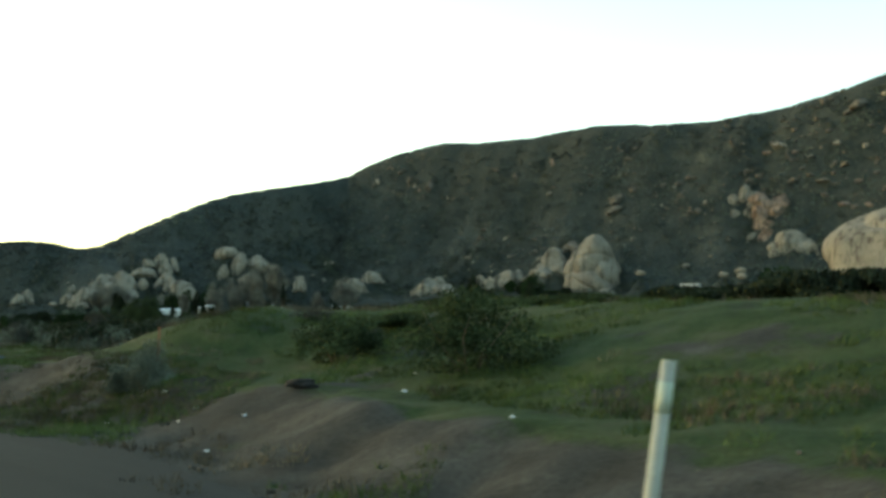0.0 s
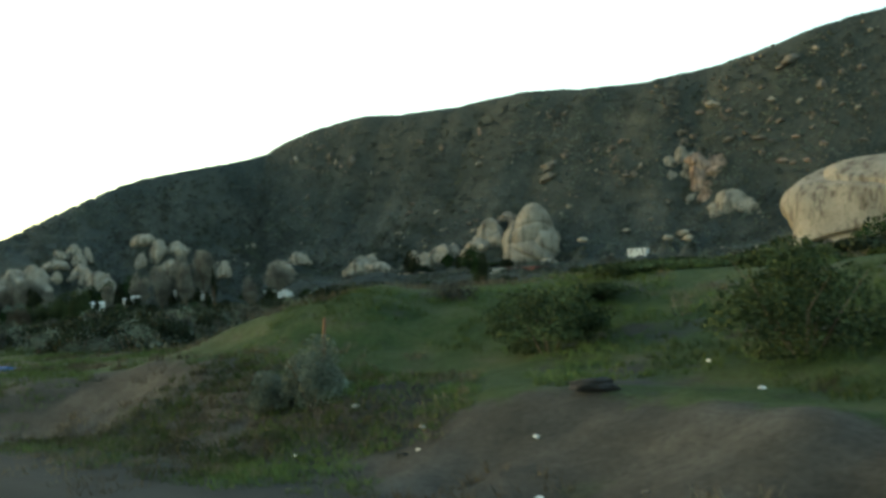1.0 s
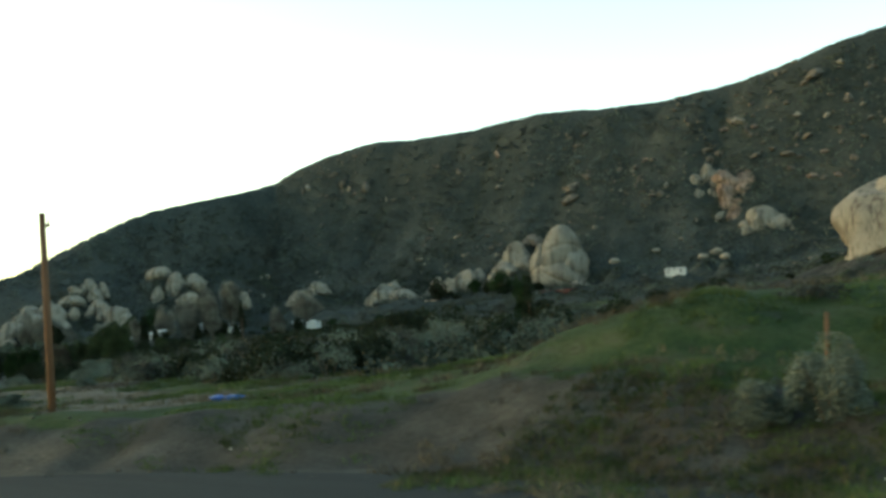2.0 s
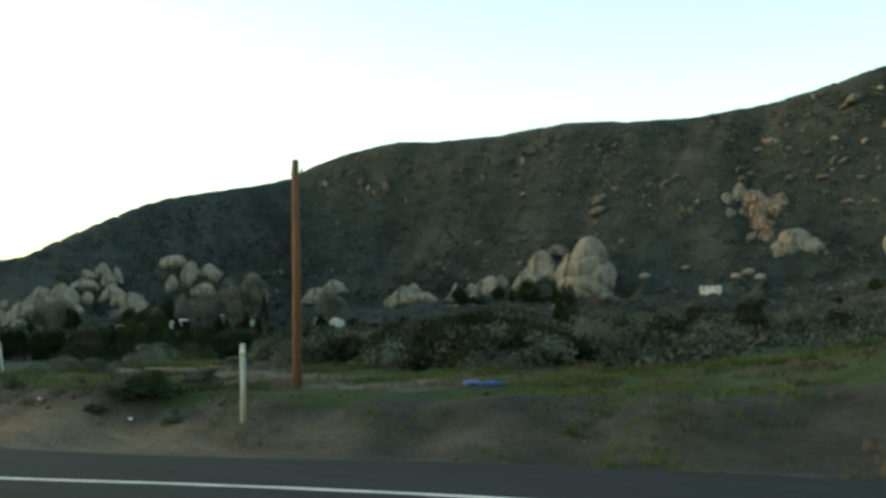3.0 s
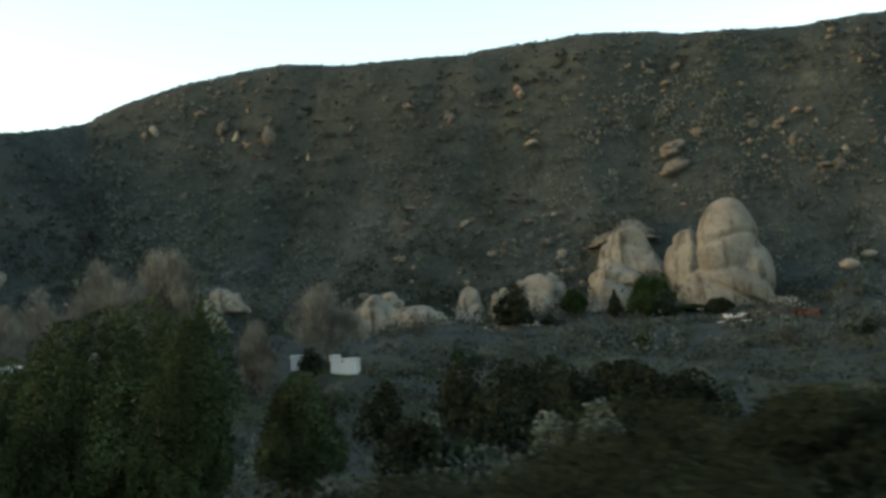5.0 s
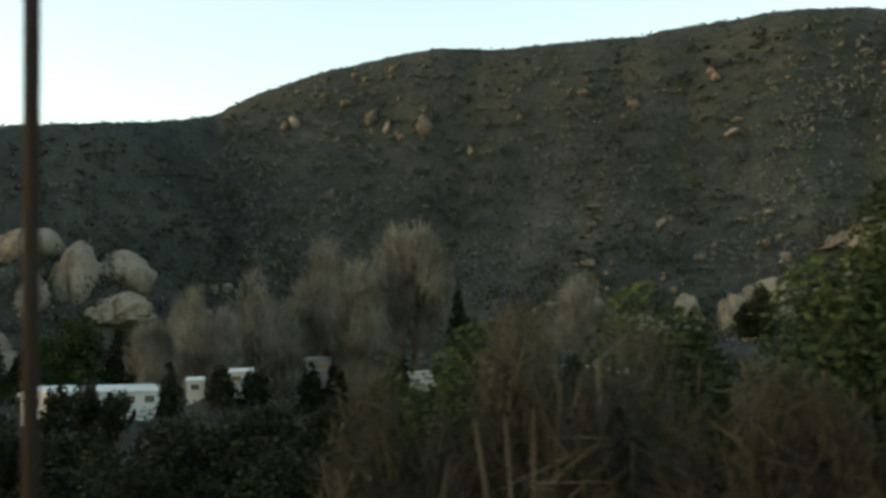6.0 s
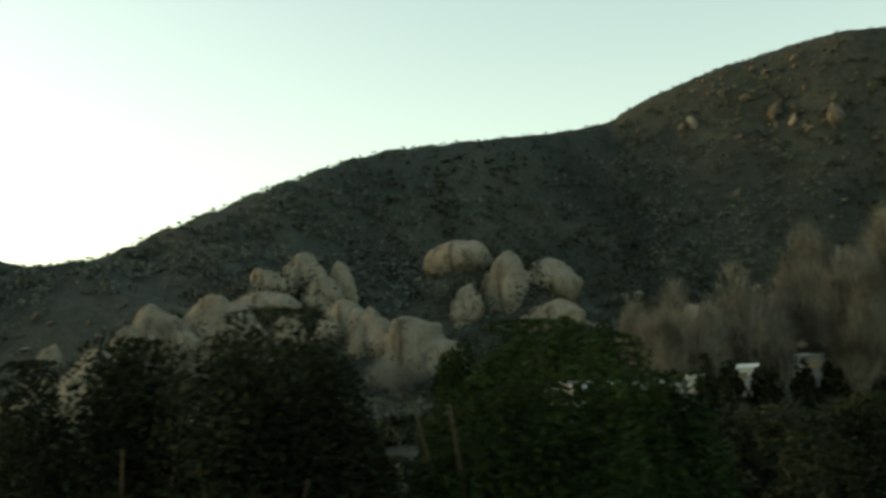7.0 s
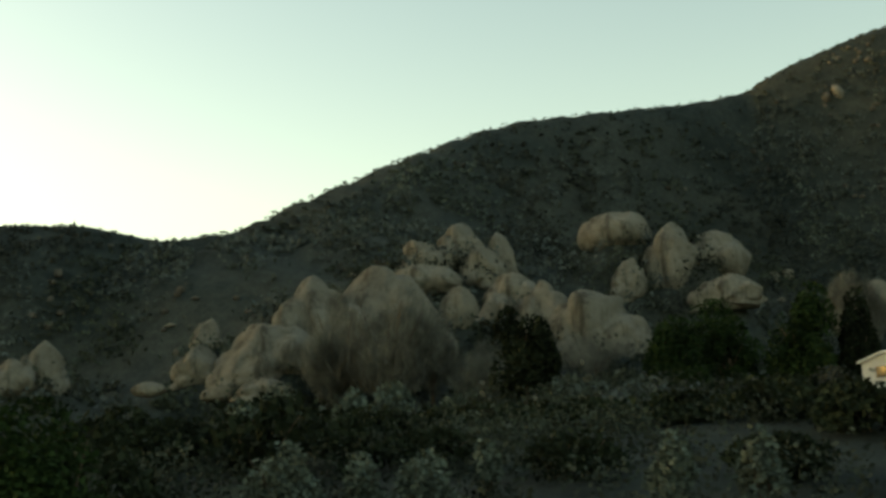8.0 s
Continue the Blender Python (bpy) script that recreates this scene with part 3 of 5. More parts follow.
def boulder(x, y, z, w, h, deep=0.8, turn=0, mat=None, label="pale weathered granite boulder on the hillside", group="granite boulders", lobes=2):
    """A boulder about the point x, y, z, w wide and h high, that faces its local -y."""
    ROCKS[0] += 1
    sub, mat, seed = 6 if w > 4 else 5 if w > 1.2 else 4, mat or GRANITE, 100 + ROCKS[0]
    if lobes == 4:
        ob = empty("cliff_face", x, y, z - 0.4 * h, turn)
        r = random.Random(seed)
        for k in range(20):
            sw, sh = w * r.uniform(0.32, 0.55), h * r.uniform(0.28, 0.5)
            slab = new("slab", block_mesh("slab", sw, w * 0.3, sh, seed * 31 + k, mat, 1, 4, 12.0))
            slab.parent = ob
            slab.matrix_basis = pose(r.uniform(-0.4, 0.4) * w, r.uniform(-0.08, 0.05) * w + 0.22 * h * (k % 5) / 5, h * (0.02 + 0.78 * (k % 5 + r.uniform(0, 0.7)) / 5), 0, r.uniform(-14, 14), r.uniform(-20, 20))
        return tagged(ob, label, "rock face", "rock faces")
    if not isinstance(lobes, int):
        ob = new("boulder", block_mesh("boulder", w * 1.15, w * deep * 1.1, h * 1.46, seed, mat, lobes, sub, 8.0, 0.9))
        ob.matrix_basis = pose(x, y, z + 0.03 * h, 0, 0, turn)
    elif lobes == 1:
        ob = new("boulder", block_mesh("boulder", w * 1.14, w * deep, h * 1.2, seed, mat, 1, sub, 6.0))
        ob.matrix_basis = pose(x, y, z - 0.02 * h, 0, 0, turn)
    else:
        ob = new("boulder", block_mesh("boulder", w * 1.3, w * deep * 1.15, h * 1.7, seed, mat, lobes + 3, sub, 20.0, 0.9))
        ob.matrix_basis = pose(x, y, z - 0.26 * h, 0, 0, turn)
    return tagged(ob, label, "boulder", group)


boulder(-125.65, 67.92, 9.36, 3.06, 1.88, 0.90, 40, label="huge rounded oval granite boulder", lobes=1)
boulder(-123.33, 68.50, 7.97, 2.16, 2.39, 0.80, 37, lobes=3)
boulder(-122.64, 70.25, 8.27, 2.66, 1.39, 0.80, 35, lobes=2)
boulder(-124.01, 66.69, 7.38, 1.23, 1.12, 0.80, 39, lobes=2)
boulder(-120.76, 68.51, 6.60, 2.17, 0.83, 0.80, 35, lobes=2)
boulder(-117.05, 73.10, 5.90, 1.31, 1.09, 0.80, 28, lobes=2)
boulder(-126.81, 58.34, 7.94, 1.56, 1.29, 0.80, 50, lobes=2)
boulder(-125.88, 57.44, 7.08, 2.41, 0.72, 0.80, 50, lobes=2)
boulder(-126.21, 59.79, 8.40, 1.64, 1.26, 0.80, 48, lobes=3)
boulder(-124.98, 59.65, 7.56, 1.35, 1.02, 0.80, 47, lobes=2)
boulder(-125.26, 60.80, 8.10, 1.05, 1.09, 0.80, 46, lobes=2)
boulder(-121.71, 55.52, 5.37, 1.24, 1.28, 0.80, 48, lobes=1)
boulder(-122.44, 58.67, 6.24, 1.72, 1.05, 0.80, 45, lobes=2)
boulder(-121.05, 58.64, 5.45, 1.48, 1.85, 0.80, 44, lobes=2)
boulder(-119.54, 59.33, 4.89, 2.91, 1.91, 0.80, 41, lobes=3)
boulder(-118.27, 59.75, 4.21, 1.51, 1.33, 0.80, 39, lobes=2)
boulder(-119.24, 57.59, 3.87, 1.22, 0.59, 0.80, 43, lobes=2)
boulder(-124.20, 50.13, 4.28, 2.70, 1.52, 0.80, 57, lobes=3)
boulder(-124.21, 51.90, 5.01, 2.62, 2.10, 0.80, 55, lobes=2)
boulder(-124.03, 53.84, 4.78, 3.97, 3.07, 0.80, 52, lobes=3)
boulder(-126.28, 53.32, 6.25, 1.41, 0.64, 0.80, 55, lobes=2)
boulder(-121.98, 53.99, 4.07, 2.07, 1.38, 0.80, 50, lobes=2)
boulder(-126.47, 49.28, 4.75, 0.84, 1.08, 0.80, 60, lobes=2)
boulder(-125.72, 48.56, 3.96, 1.25, 0.81, 0.80, 61, lobes=2)
boulder(-125.51, 46.84, 3.13, 0.97, 0.45, 0.80, 63, lobes=1)
boulder(-129.49, 45.32, 4.04, 1.27, 1.21, 0.80, 68, lobes=2)
boulder(-129.33, 44.35, 3.83, 1.18, 0.71, 0.80, 69, lobes=2)
boulder(-121.88, 51.71, 3.24, 1.48, 0.56, 0.80, 53, lobes=2)
boulder(-123.03, 49.17, 3.05, 1.28, 0.42, 0.80, 58, lobes=2)
boulder(-88.62, 92.69, 7.13, 6.67, 5.86, 0.85, 7, label="towering pale granite boulder of stacked domes, rusty in its cracks", lobes=BEEHIVE)
boulder(-93.40, 91.95, 8.26, 3.19, 2.27, 0.80, 11, lobes=2)
boulder(-93.97, 90.30, 6.86, 2.40, 1.14, 0.80, 12, lobes=2)
boulder(-84.80, 91.01, 4.48, 2.56, 0.97, 0.80, 3, lobes=2)
boulder(-94.44, 95.82, 10.15, 2.16, 0.79, 0.80, 11, mat=SCREE, lobes=2)
boulder(-95.27, 94.12, 9.43, 1.67, 0.51, 0.80, 12, mat=SCREE, lobes=2)
boulder(-93.83, 88.80, 4.92, 3.20, 2.45, 0.80, 12, lobes=2)
boulder(-98.81, 89.09, 5.87, 3.03, 2.42, 0.80, 16, lobes=3)
boulder(-97.81, 90.41, 6.51, 1.29, 1.29, 0.80, 15, lobes=2)
boulder(-99.78, 87.75, 5.40, 1.49, 1.79, 0.80, 18, lobes=2)
boulder(-102.40, 88.44, 5.56, 1.90, 2.14, 0.80, 20, lobes=2)
boulder(-102.11, 86.95, 4.42, 2.83, 1.73, 0.80, 20, lobes=2)
boulder(-100.15, 87.10, 4.03, 1.59, 1.06, 0.80, 18, lobes=2)
boulder(-106.21, 83.84, 5.28, 3.26, 2.11, 0.80, 38, lobes=2)
boulder(-103.83, 84.41, 4.88, 2.85, 1.33, 0.80, 37, lobes=2)
boulder(-106.06, 85.22, 6.18, 1.45, 0.87, 0.80, 38, lobes=2)
boulder(-115.47, 79.76, 5.96, 2.35, 1.08, 0.80, 44, lobes=2)
boulder(-115.59, 82.39, 7.00, 2.01, 1.00, 0.80, 43, lobes=2)
boulder(-81.42, 92.62, 6.51, 1.06, 0.58, 0.80, 23, lobes=1)
boulder(-80.87, 99.29, 7.47, 1.03, 0.47, 0.80, 21, lobes=1)
boulder(-70.01, 94.42, 5.92, 1.08, 0.58, 0.80, 15, lobes=1)
boulder(-73.08, 95.61, 6.18, 1.29, 0.52, 0.80, 17, lobes=1)
boulder(-77.70, 105.97, 13.11, 4.51, 5.60, 0.55, 34, label="pale fractured granite cliff face on the steep slope", lobes=4)
boulder(-74.21, 106.45, 13.10, 4.90, 4.66, 0.55, 32, mat=PINK_GRANITE, label="pinkish fractured granite cliff face on the steep slope", lobes=4)
boulder(-76.24, 104.54, 10.01, 2.03, 1.67, 0.55, 34, lobes=2)
boulder(-71.40, 104.96, 9.69, 4.66, 2.21, 0.55, 32, lobes=3)
boulder(-74.33, 105.19, 10.56, 2.14, 1.54, 0.55, 33, mat=PINK_GRANITE, lobes=2)
boulder(-77.99, 103.05, 10.14, 0.84, 1.08, 0.55, 35, lobes=1)
boulder(-46.6, 85.0, 7.0, 13.4, 5.9, 0.80, 25, label="broad pale granite dome at the foot of the slope", lobes=DOME)
boulder(-73.87, 99.45, 6.71, 1.26, 0.69, 0.80, 34, lobes=1)

# single pale rocks on the slope: x, y, width, height
LEFT_SHOULDER = [
    (-128.4, 92.4, 0.84, 1.30), (-125.5, 92.9, 0.60, 0.53), (-125.5, 94.1, 1.00, 0.69), (-126.3, 94.2, 0.54, 0.39), (-123.7, 94.4, 0.76, 1.68), (-122.6, 94.3, 0.53, 0.98),
    (-120.3, 95.1, 1.28, 1.66), (-121.6, 94.3, 0.75, 0.45), (-125.1, 91.4, 0.59, 1.10), (-116.0, 95.8, 0.52, 0.37), (-117.5, 95.8, 0.37, 0.90), (-123.1, 96.1, 0.78, 0.47),
    (-110.7, 98.6, 1.13, 0.53), (-105.4, 100.4, 0.82, 0.30), (-103.0, 100.9, 0.74, 0.82), (-101.8, 99.2, 1.08, 0.50), (-98.0, 101.7, 0.51, 0.29), (-93.3, 104.1, 1.25, 0.66),
    (-92.7, 103.0, 0.51, 0.43), (-92.6, 100.7, 2.44, 1.25), (-92.4, 100.0, 0.41, 0.34), (-109.1, 94.4, 0.98, 0.35), (-109.3, 93.8, 0.48, 0.28), (-98.9, 95.5, 0.87, 0.43),
]
UPPER_SLOPE = [
    (-107.7, 99.0, 0.97, 0.74), (-119.5, 93.3, 0.44, 0.29), (-104.8, 95.3, 0.48, 0.55), (-101.8, 97.1, 0.56, 0.28), (-91.8, 99.3, 0.41, 0.27), (-84.8, 103.8, 0.70, 0.84),
    (-87.0, 102.6, 0.69, 0.69), (-85.3, 103.2, 0.55, 0.62), (-84.0, 102.8, 0.41, 0.34), (-83.6, 101.6, 0.53, 0.33), (-88.8, 100.0, 0.27, 0.81), (-97.5, 100.3, 0.36, 0.50),
    (-114.3, 96.4, 0.37, 0.37), (-124.7, 95.3, 0.54, 0.47), (-82.5, 103.5, 1.48, 1.67), (-87.7, 103.8, 1.33, 1.33), (-86.3, 104.1, 0.91, 1.52), (-85.3, 103.7, 0.80, 1.10),
    (-87.9, 102.9, 0.71, 0.81), (-83.5, 103.4, 0.99, 0.69), (-109.2, 95.1, 1.29, 0.43), (-99.6, 96.6, 0.72, 0.36), (-92.8, 101.4, 2.27, 1.13), (-101.0, 96.0, 1.03, 0.41),
]
CLIFF_TOP = [
    (-94.6, 104.2, 1.07, 0.53), (-103.3, 101.1, 0.66, 0.55), (-105.3, 95.0, 0.84, 0.42), (-97.2, 101.7, 0.74, 0.42), (-101.6, 99.7, 0.86, 0.43), (-78.9, 107.5, 1.49, 1.11),
    (-77.6, 108.1, 1.85, 1.36), (-76.1, 109.6, 3.09, 1.60), (-77.5, 109.4, 1.86, 0.99), (-73.5, 108.3, 2.05, 1.33), (-71.8, 109.0, 1.80, 0.84), (-70.2, 109.1, 2.97, 1.07),
    (-69.8, 111.1, 1.56, 1.08), (-68.5, 110.3, 2.01, 0.95), (-69.7, 108.5, 1.77, 1.18), (-67.6, 108.6, 1.98, 1.05), (-66.4, 108.7, 1.39, 1.16), (-66.8, 111.6, 1.42, 0.83),
    (-65.3, 111.5, 1.29, 0.94), (-64.9, 112.9, 1.77, 2.35), (-68.4, 113.3, 3.62, 2.05), (-69.5, 112.7, 1.81, 0.97), (-66.0, 114.3, 1.56, 0.96), (-63.2, 114.0, 1.17, 1.41),
]
CLIFF_FOOT = [
    (-61.4, 114.8, 1.75, 1.28), (-62.7, 112.6, 1.39, 0.93), (-61.7, 113.0, 0.92, 0.58), (-61.2, 116.9, 1.06, 0.83), (-63.9, 110.3, 1.27, 1.04), (-65.0, 109.1, 1.49, 1.03),
    (-60.3, 112.0, 1.93, 0.68), (-71.0, 111.5, 1.58, 0.85), (-72.3, 109.9, 1.21, 0.73), (-78.5, 107.2, 0.86, 1.36), (-91.2, 102.4, 1.29, 1.03), (-85.9, 104.4, 1.65, 1.01),
    (-85.1, 105.0, 1.14, 0.76), (-82.2, 104.3, 0.74, 1.61), (-83.3, 103.2, 1.61, 0.87), (-85.2, 103.9, 0.88, 0.88), (-92.9, 104.9, 1.06, 0.66), (-86.2, 101.9, 0.88, 0.50),
    (-80.1, 108.5, 0.88, 0.63), (-74.1, 109.7, 1.46, 0.85), (-72.9, 109.2, 1.33, 0.60), (-66.6, 112.5, 1.42, 0.71), (-62.9, 115.0, 1.30, 0.83), (-63.5, 113.0, 1.17, 0.70),
]
LOWER_SLOPE = [
    (-65.1, 110.8, 1.39, 0.81), (-63.0, 111.6, 1.50, 0.69), (-66.6, 110.0, 1.52, 0.82), (-69.0, 109.2, 1.30, 0.71), (-61.2, 113.0, 1.38, 0.92), (-59.8, 114.2, 1.27, 1.04),
    (-128.9, 92.0, 0.60, 1.00), (-126.4, 92.5, 0.45, 0.32), (-128.9, 58.2, 0.86, 0.26), (-129.4, 57.1, 0.51, 0.17), (-132.1, 52.0, 0.45, 0.21), (-136.5, 49.3, 0.43, 0.26),
    (-136.6, 47.8, 0.42, 0.29), (-139.0, 51.6, 0.56, 0.19), (-132.1, 51.0, 0.60, 0.20), (-136.2, 69.3, 0.40, 0.23), (-129.9, 52.9, 0.40, 0.20), (-127.0, 93.8, 0.67, 0.47),
    (-137.2, 48.8, 0.34, 0.21),
]
SLOPE_ROCKS = LEFT_SHOULDER + UPPER_SLOPE + CLIFF_TOP + CLIFF_FOOT + LOWER_SLOPE
for k, (x, y, w, h) in enumerate(SLOPE_ROCKS):
    w, h = (0.72 * w, 0.62 * h) if x > -90 else (w, h)
    ob = new("slope_rock", block_mesh("slope_rock", w * 0.95, max(w, h) * 0.7, h * 0.85, 400 + k, GRANITE if k % 5 == 0 else PINK_GRANITE if k % 7 == 0 else SCREE, 3, 4, 14.0, 0.0, False))
    ob.matrix_basis = pose(x, y, height(x, y) + 0.02 * h, 0, (k * 37) % 50 - 25, (k * 53) % 70)
    tagged(ob, "pale broken rock among the chaparral of the slope", "rock", "rocks on the slope")


# ---------------------------------------------------------------- leaves, shrubs and trees
def quads(centres, size, seed, flat=0.0, long=1.0):
    """One small leaf-like quad at each centre, turned at random."""
    r = np.random.default_rng(seed)
    n = len(centres)
    a = r.normal(size=(n, 3))
    a[:, 2] *= 1 - flat
    a /= np.linalg.norm(a, axis=1)[:, None]
    b = np.cross(a, r.normal(size=(n, 3)))
    b /= np.linalg.norm(b, axis=1)[:, None] + 1e-9
    s = size * r.uniform(0.6, 1.4, (n, 1))
    a, b = a * s * long, b * s * 0.6
    v = np.stack([centres - a, centres - b * 0.9 + a * 0.1, centres + a, centres + b], 1).reshape(-1, 3)
    return v, np.arange(4 * n).reshape(-1, 4)


def crown_points(n, w, d, h, base, seed, count=16):
    """Leaf places: uneven clumps that together fill a crown w wide and h high."""
    r = np.random.default_rng(seed)
    c = r.normal(size=(count, 3))
    c /= np.linalg.norm(c, axis=1)[:, None]
    c *= r.uniform(0.25, 0.82, (count, 1))
    rad = r.uniform(0.24, 0.46, count)
    i = r.integers(0, count, n)
    p = r.normal(size=(n, 3))
    p /= np.linalg.norm(p, axis=1)[:, None]
    p *= r.uniform(0.3, 1.05, (n, 1)) ** 0.5
    q = c[i] + p * rad[i][:, None] * r.uniform(0.85, 1.15, (n, 3))
    lo, hi = np.percentile(q, 0.5, axis=0), np.percentile(q, 99.5, axis=0)
    q = np.clip((q - lo) / (hi - lo), -0.01, 1.01)
    q[:, 2] *= 1 - 0.3 * np.clip(((q[:, 0] - 0.5) ** 2 + (q[:, 1] - 0.5) ** 2) * 4, 0, 1) ** 2
    return np.stack([(q[:, 0] - 0.5) * w, (q[:, 1] - 0.5) * d, np.maximum(base + q[:, 2] * (h - base), 0.02)], 1)


def stem_mesh(w, h, seed, k, count, r0):
    """One crooked woody stem."""
    r = random.Random(seed * 7 + k)
    a = k * 6.28 / count + r.uniform(-0.4, 0.4)
    p = [Vector((f * w * math.cos(a + g), f * w * math.sin(a + g), q)) for f, g, q in
         ((0.03, 0, -0.1), (0.17, 0.1, 0.4 * h * r.uniform(0.7, 1.1)), (0.33, 0.35, 0.78 * h * r.uniform(0.7, 1.1)))]
    bm = bmesh.new()
    rings = []
    for c, rad in zip(p, (r0, r0 * 0.65, r0 * 0.25)):
        rings.append([bm.verts.new((c.x + rad * math.cos(q * 1.047), c.y + rad * math.sin(q * 1.047), c.z)) for q in range(6)])
    for lo, hi in zip(rings, rings[1:]):
        for q in range(6):
            bm.faces.new((lo[q], lo[(q + 1) % 6], hi[(q + 1) % 6], hi[q]))
    bm.faces.new(rings[-1])
    return bm


def make_shrub(name, label, category, w, d, h, leaf, leaves, mat, seed, group, stem_r=0.03, base=0.0, count=5, clumps=16):
    """A many-stemmed bush: stems and a crown of leaves."""
    ob = empty(name, 0, 0, 0)
    tagged(ob, label, category, group)
    for k in range(count):
        part("stem", stem_mesh(w, h, seed, k, count, stem_r), BARK, ob, "grey-brown woody stem")
    v, f = quads(crown_points(leaves, w, d, h, base, seed, clumps), leaf, seed)
    c = new("crown", np_mesh("crown", v, f, mat, False))
    c.parent = ob
    return ob


def scatter_copies(proto, places):
    """Copies of a thing: x, y, scale, turn."""
    for x, y, s, a in places:
        m = pose(x, y, height(x, y) - 0.03 * s, 0, 0, a)
        c = copy_thing(proto, m)
        c.matrix_basis = m @ Matrix.Diagonal((s, s, s * random.uniform(0.85, 1.15), 1))


def put(ob, x, y, s=1.0, a=0.0, dz=0.0):
    ob.matrix_basis = pose(x, y, height(x, y) - 0.02 + dz, 0, 0, a) @ Matrix.Diagonal((s, s, s, 1))
    return ob


def bare_tree(w, h, seed, label, n=8000, thin=0.5, mat=None):
    """A leafless tree: trunk, limbs and a haze of fine twigs."""
    ob = empty("bare_tree", 0, 0, 0)
    tagged(ob, label, "tree", "bare trees by the camp")
    r = random.Random(seed)
    bm = bmesh.new()
    tube(bm, (0, 0, -0.1), (0, 0, h * 0.34), 0.022 * h, 0.014 * h, 8)
    part("trunk", bm, BARK, ob, "grey-brown trunk")
    for k in range(9):
        a = k * 2.4 + r.uniform(-0.3, 0.3)
        z0 = h * r.uniform(0.14, 0.32)
        p1 = Vector((0.2 * w * math.cos(a), 0.2 * w * math.sin(a), z0 + h * 0.25))
        p2 = p1 + Vector((0.16 * w * math.cos(a + 0.4), 0.16 * w * math.sin(a + 0.4), h * r.uniform(0.2, 0.36)))
        bm = bmesh.new()
        tube(bm, (0, 0, z0), p1, 0.011 * h, 0.007 * h, 6)
        tube(bm, p1, p2, 0.007 * h, 0.003 * h, 5)
        part("limb", bm, mat or BARK, ob)
    g = np.random.default_rng(seed)
    q = crown_points(n, w, w, h * 0.96, h * 0.15, seed, 20)
    k = np.clip(q[:, 2] / h, 0, 1)
    q[:, :2] *= np.sqrt(np.clip(1.05 - ((k - 0.64) / 0.5) ** 2, 0.06, 1.2))[:, None]
    a = g.normal(size=(n, 3)) * 0.45 + np.array([0, 0, 1.0])
    a[:, :2] += q[:, :2] / w * 1.2
    a /= np.linalg.norm(a, axis=1)[:, None]
    b = np.cross(a, g.normal(size=(n, 3)))
    b /= np.linalg.norm(b, axis=1)[:, None]
    a, b = a * 0.055 * h * g.uniform(0.5, 1.5, (n, 1)), b * 0.0042 * h * thin
    v = np.stack([q - a - b, q - a + b, q + a + b * 0.3, q + a - b * 0.3], 1).reshape(-1, 3)
    c = new("crown", np_mesh("crown", v, np.arange(4 * n).reshape(-1, 4), mat or TWIG, False))
    c.parent = ob
    return ob


def leafy_tree(name, w, h, seed, mat, label, group, leaf=0.09, leaves=2600, trunk=0.25, pine=False):
    ob = empty(name, 0, 0, 0)
    tagged(ob, label, "tree", group)
    bm = bmesh.new()
    tube(bm, (0, 0, -0.1), (0, 0, h * 0.55), 0.035 * h, 0.015 * h, 8)
    part("trunk", bm, BARK, ob, "grey-brown trunk")
    for k in range(5):
        a = k * 2.4
        bm = bmesh.new()
        tube(bm, (0, 0, h * (0.2 + 0.05 * k)), (0.3 * w * math.cos(a), 0.3 * w * math.sin(a), h * (0.45 + 0.06 * k)), 0.012 * h, 0.004 * h, 5)
        part("limb", bm, BARK, ob)
    q = crown_points(leaves, w, w, h, h * trunk, seed, 16)
    if pine:
        k = np.clip(q[:, 2] / h, 0, 1)
        q[:, :2] *= (1.35 - 1.1 * k)[:, None]
    v, f = quads(q, leaf, seed)
    c = new("crown", np_mesh("crown", v, f, mat, False))
    c.parent = ob
    return ob


# hillside scrub: far too many to count
def on_slope(cx, sx, d0, d1):
    """Places along the ridge near the x cx, between two distances before it."""
    def pick(r, n):
        k = np.interp(r.normal(cx, sx, n), RX, np.arange(len(RX)))
        i = np.clip(k.astype(int), 1, len(RX) - 2)
        tx, ty = RX[i + 1] - RX[i - 1], RY[i + 1] - RY[i - 1]
        L = np.hypot(tx, ty)
        d = r.uniform(d0, d1, n)
        return RX[i] + ty / L * d, RY[i] - tx / L * d
    return pick


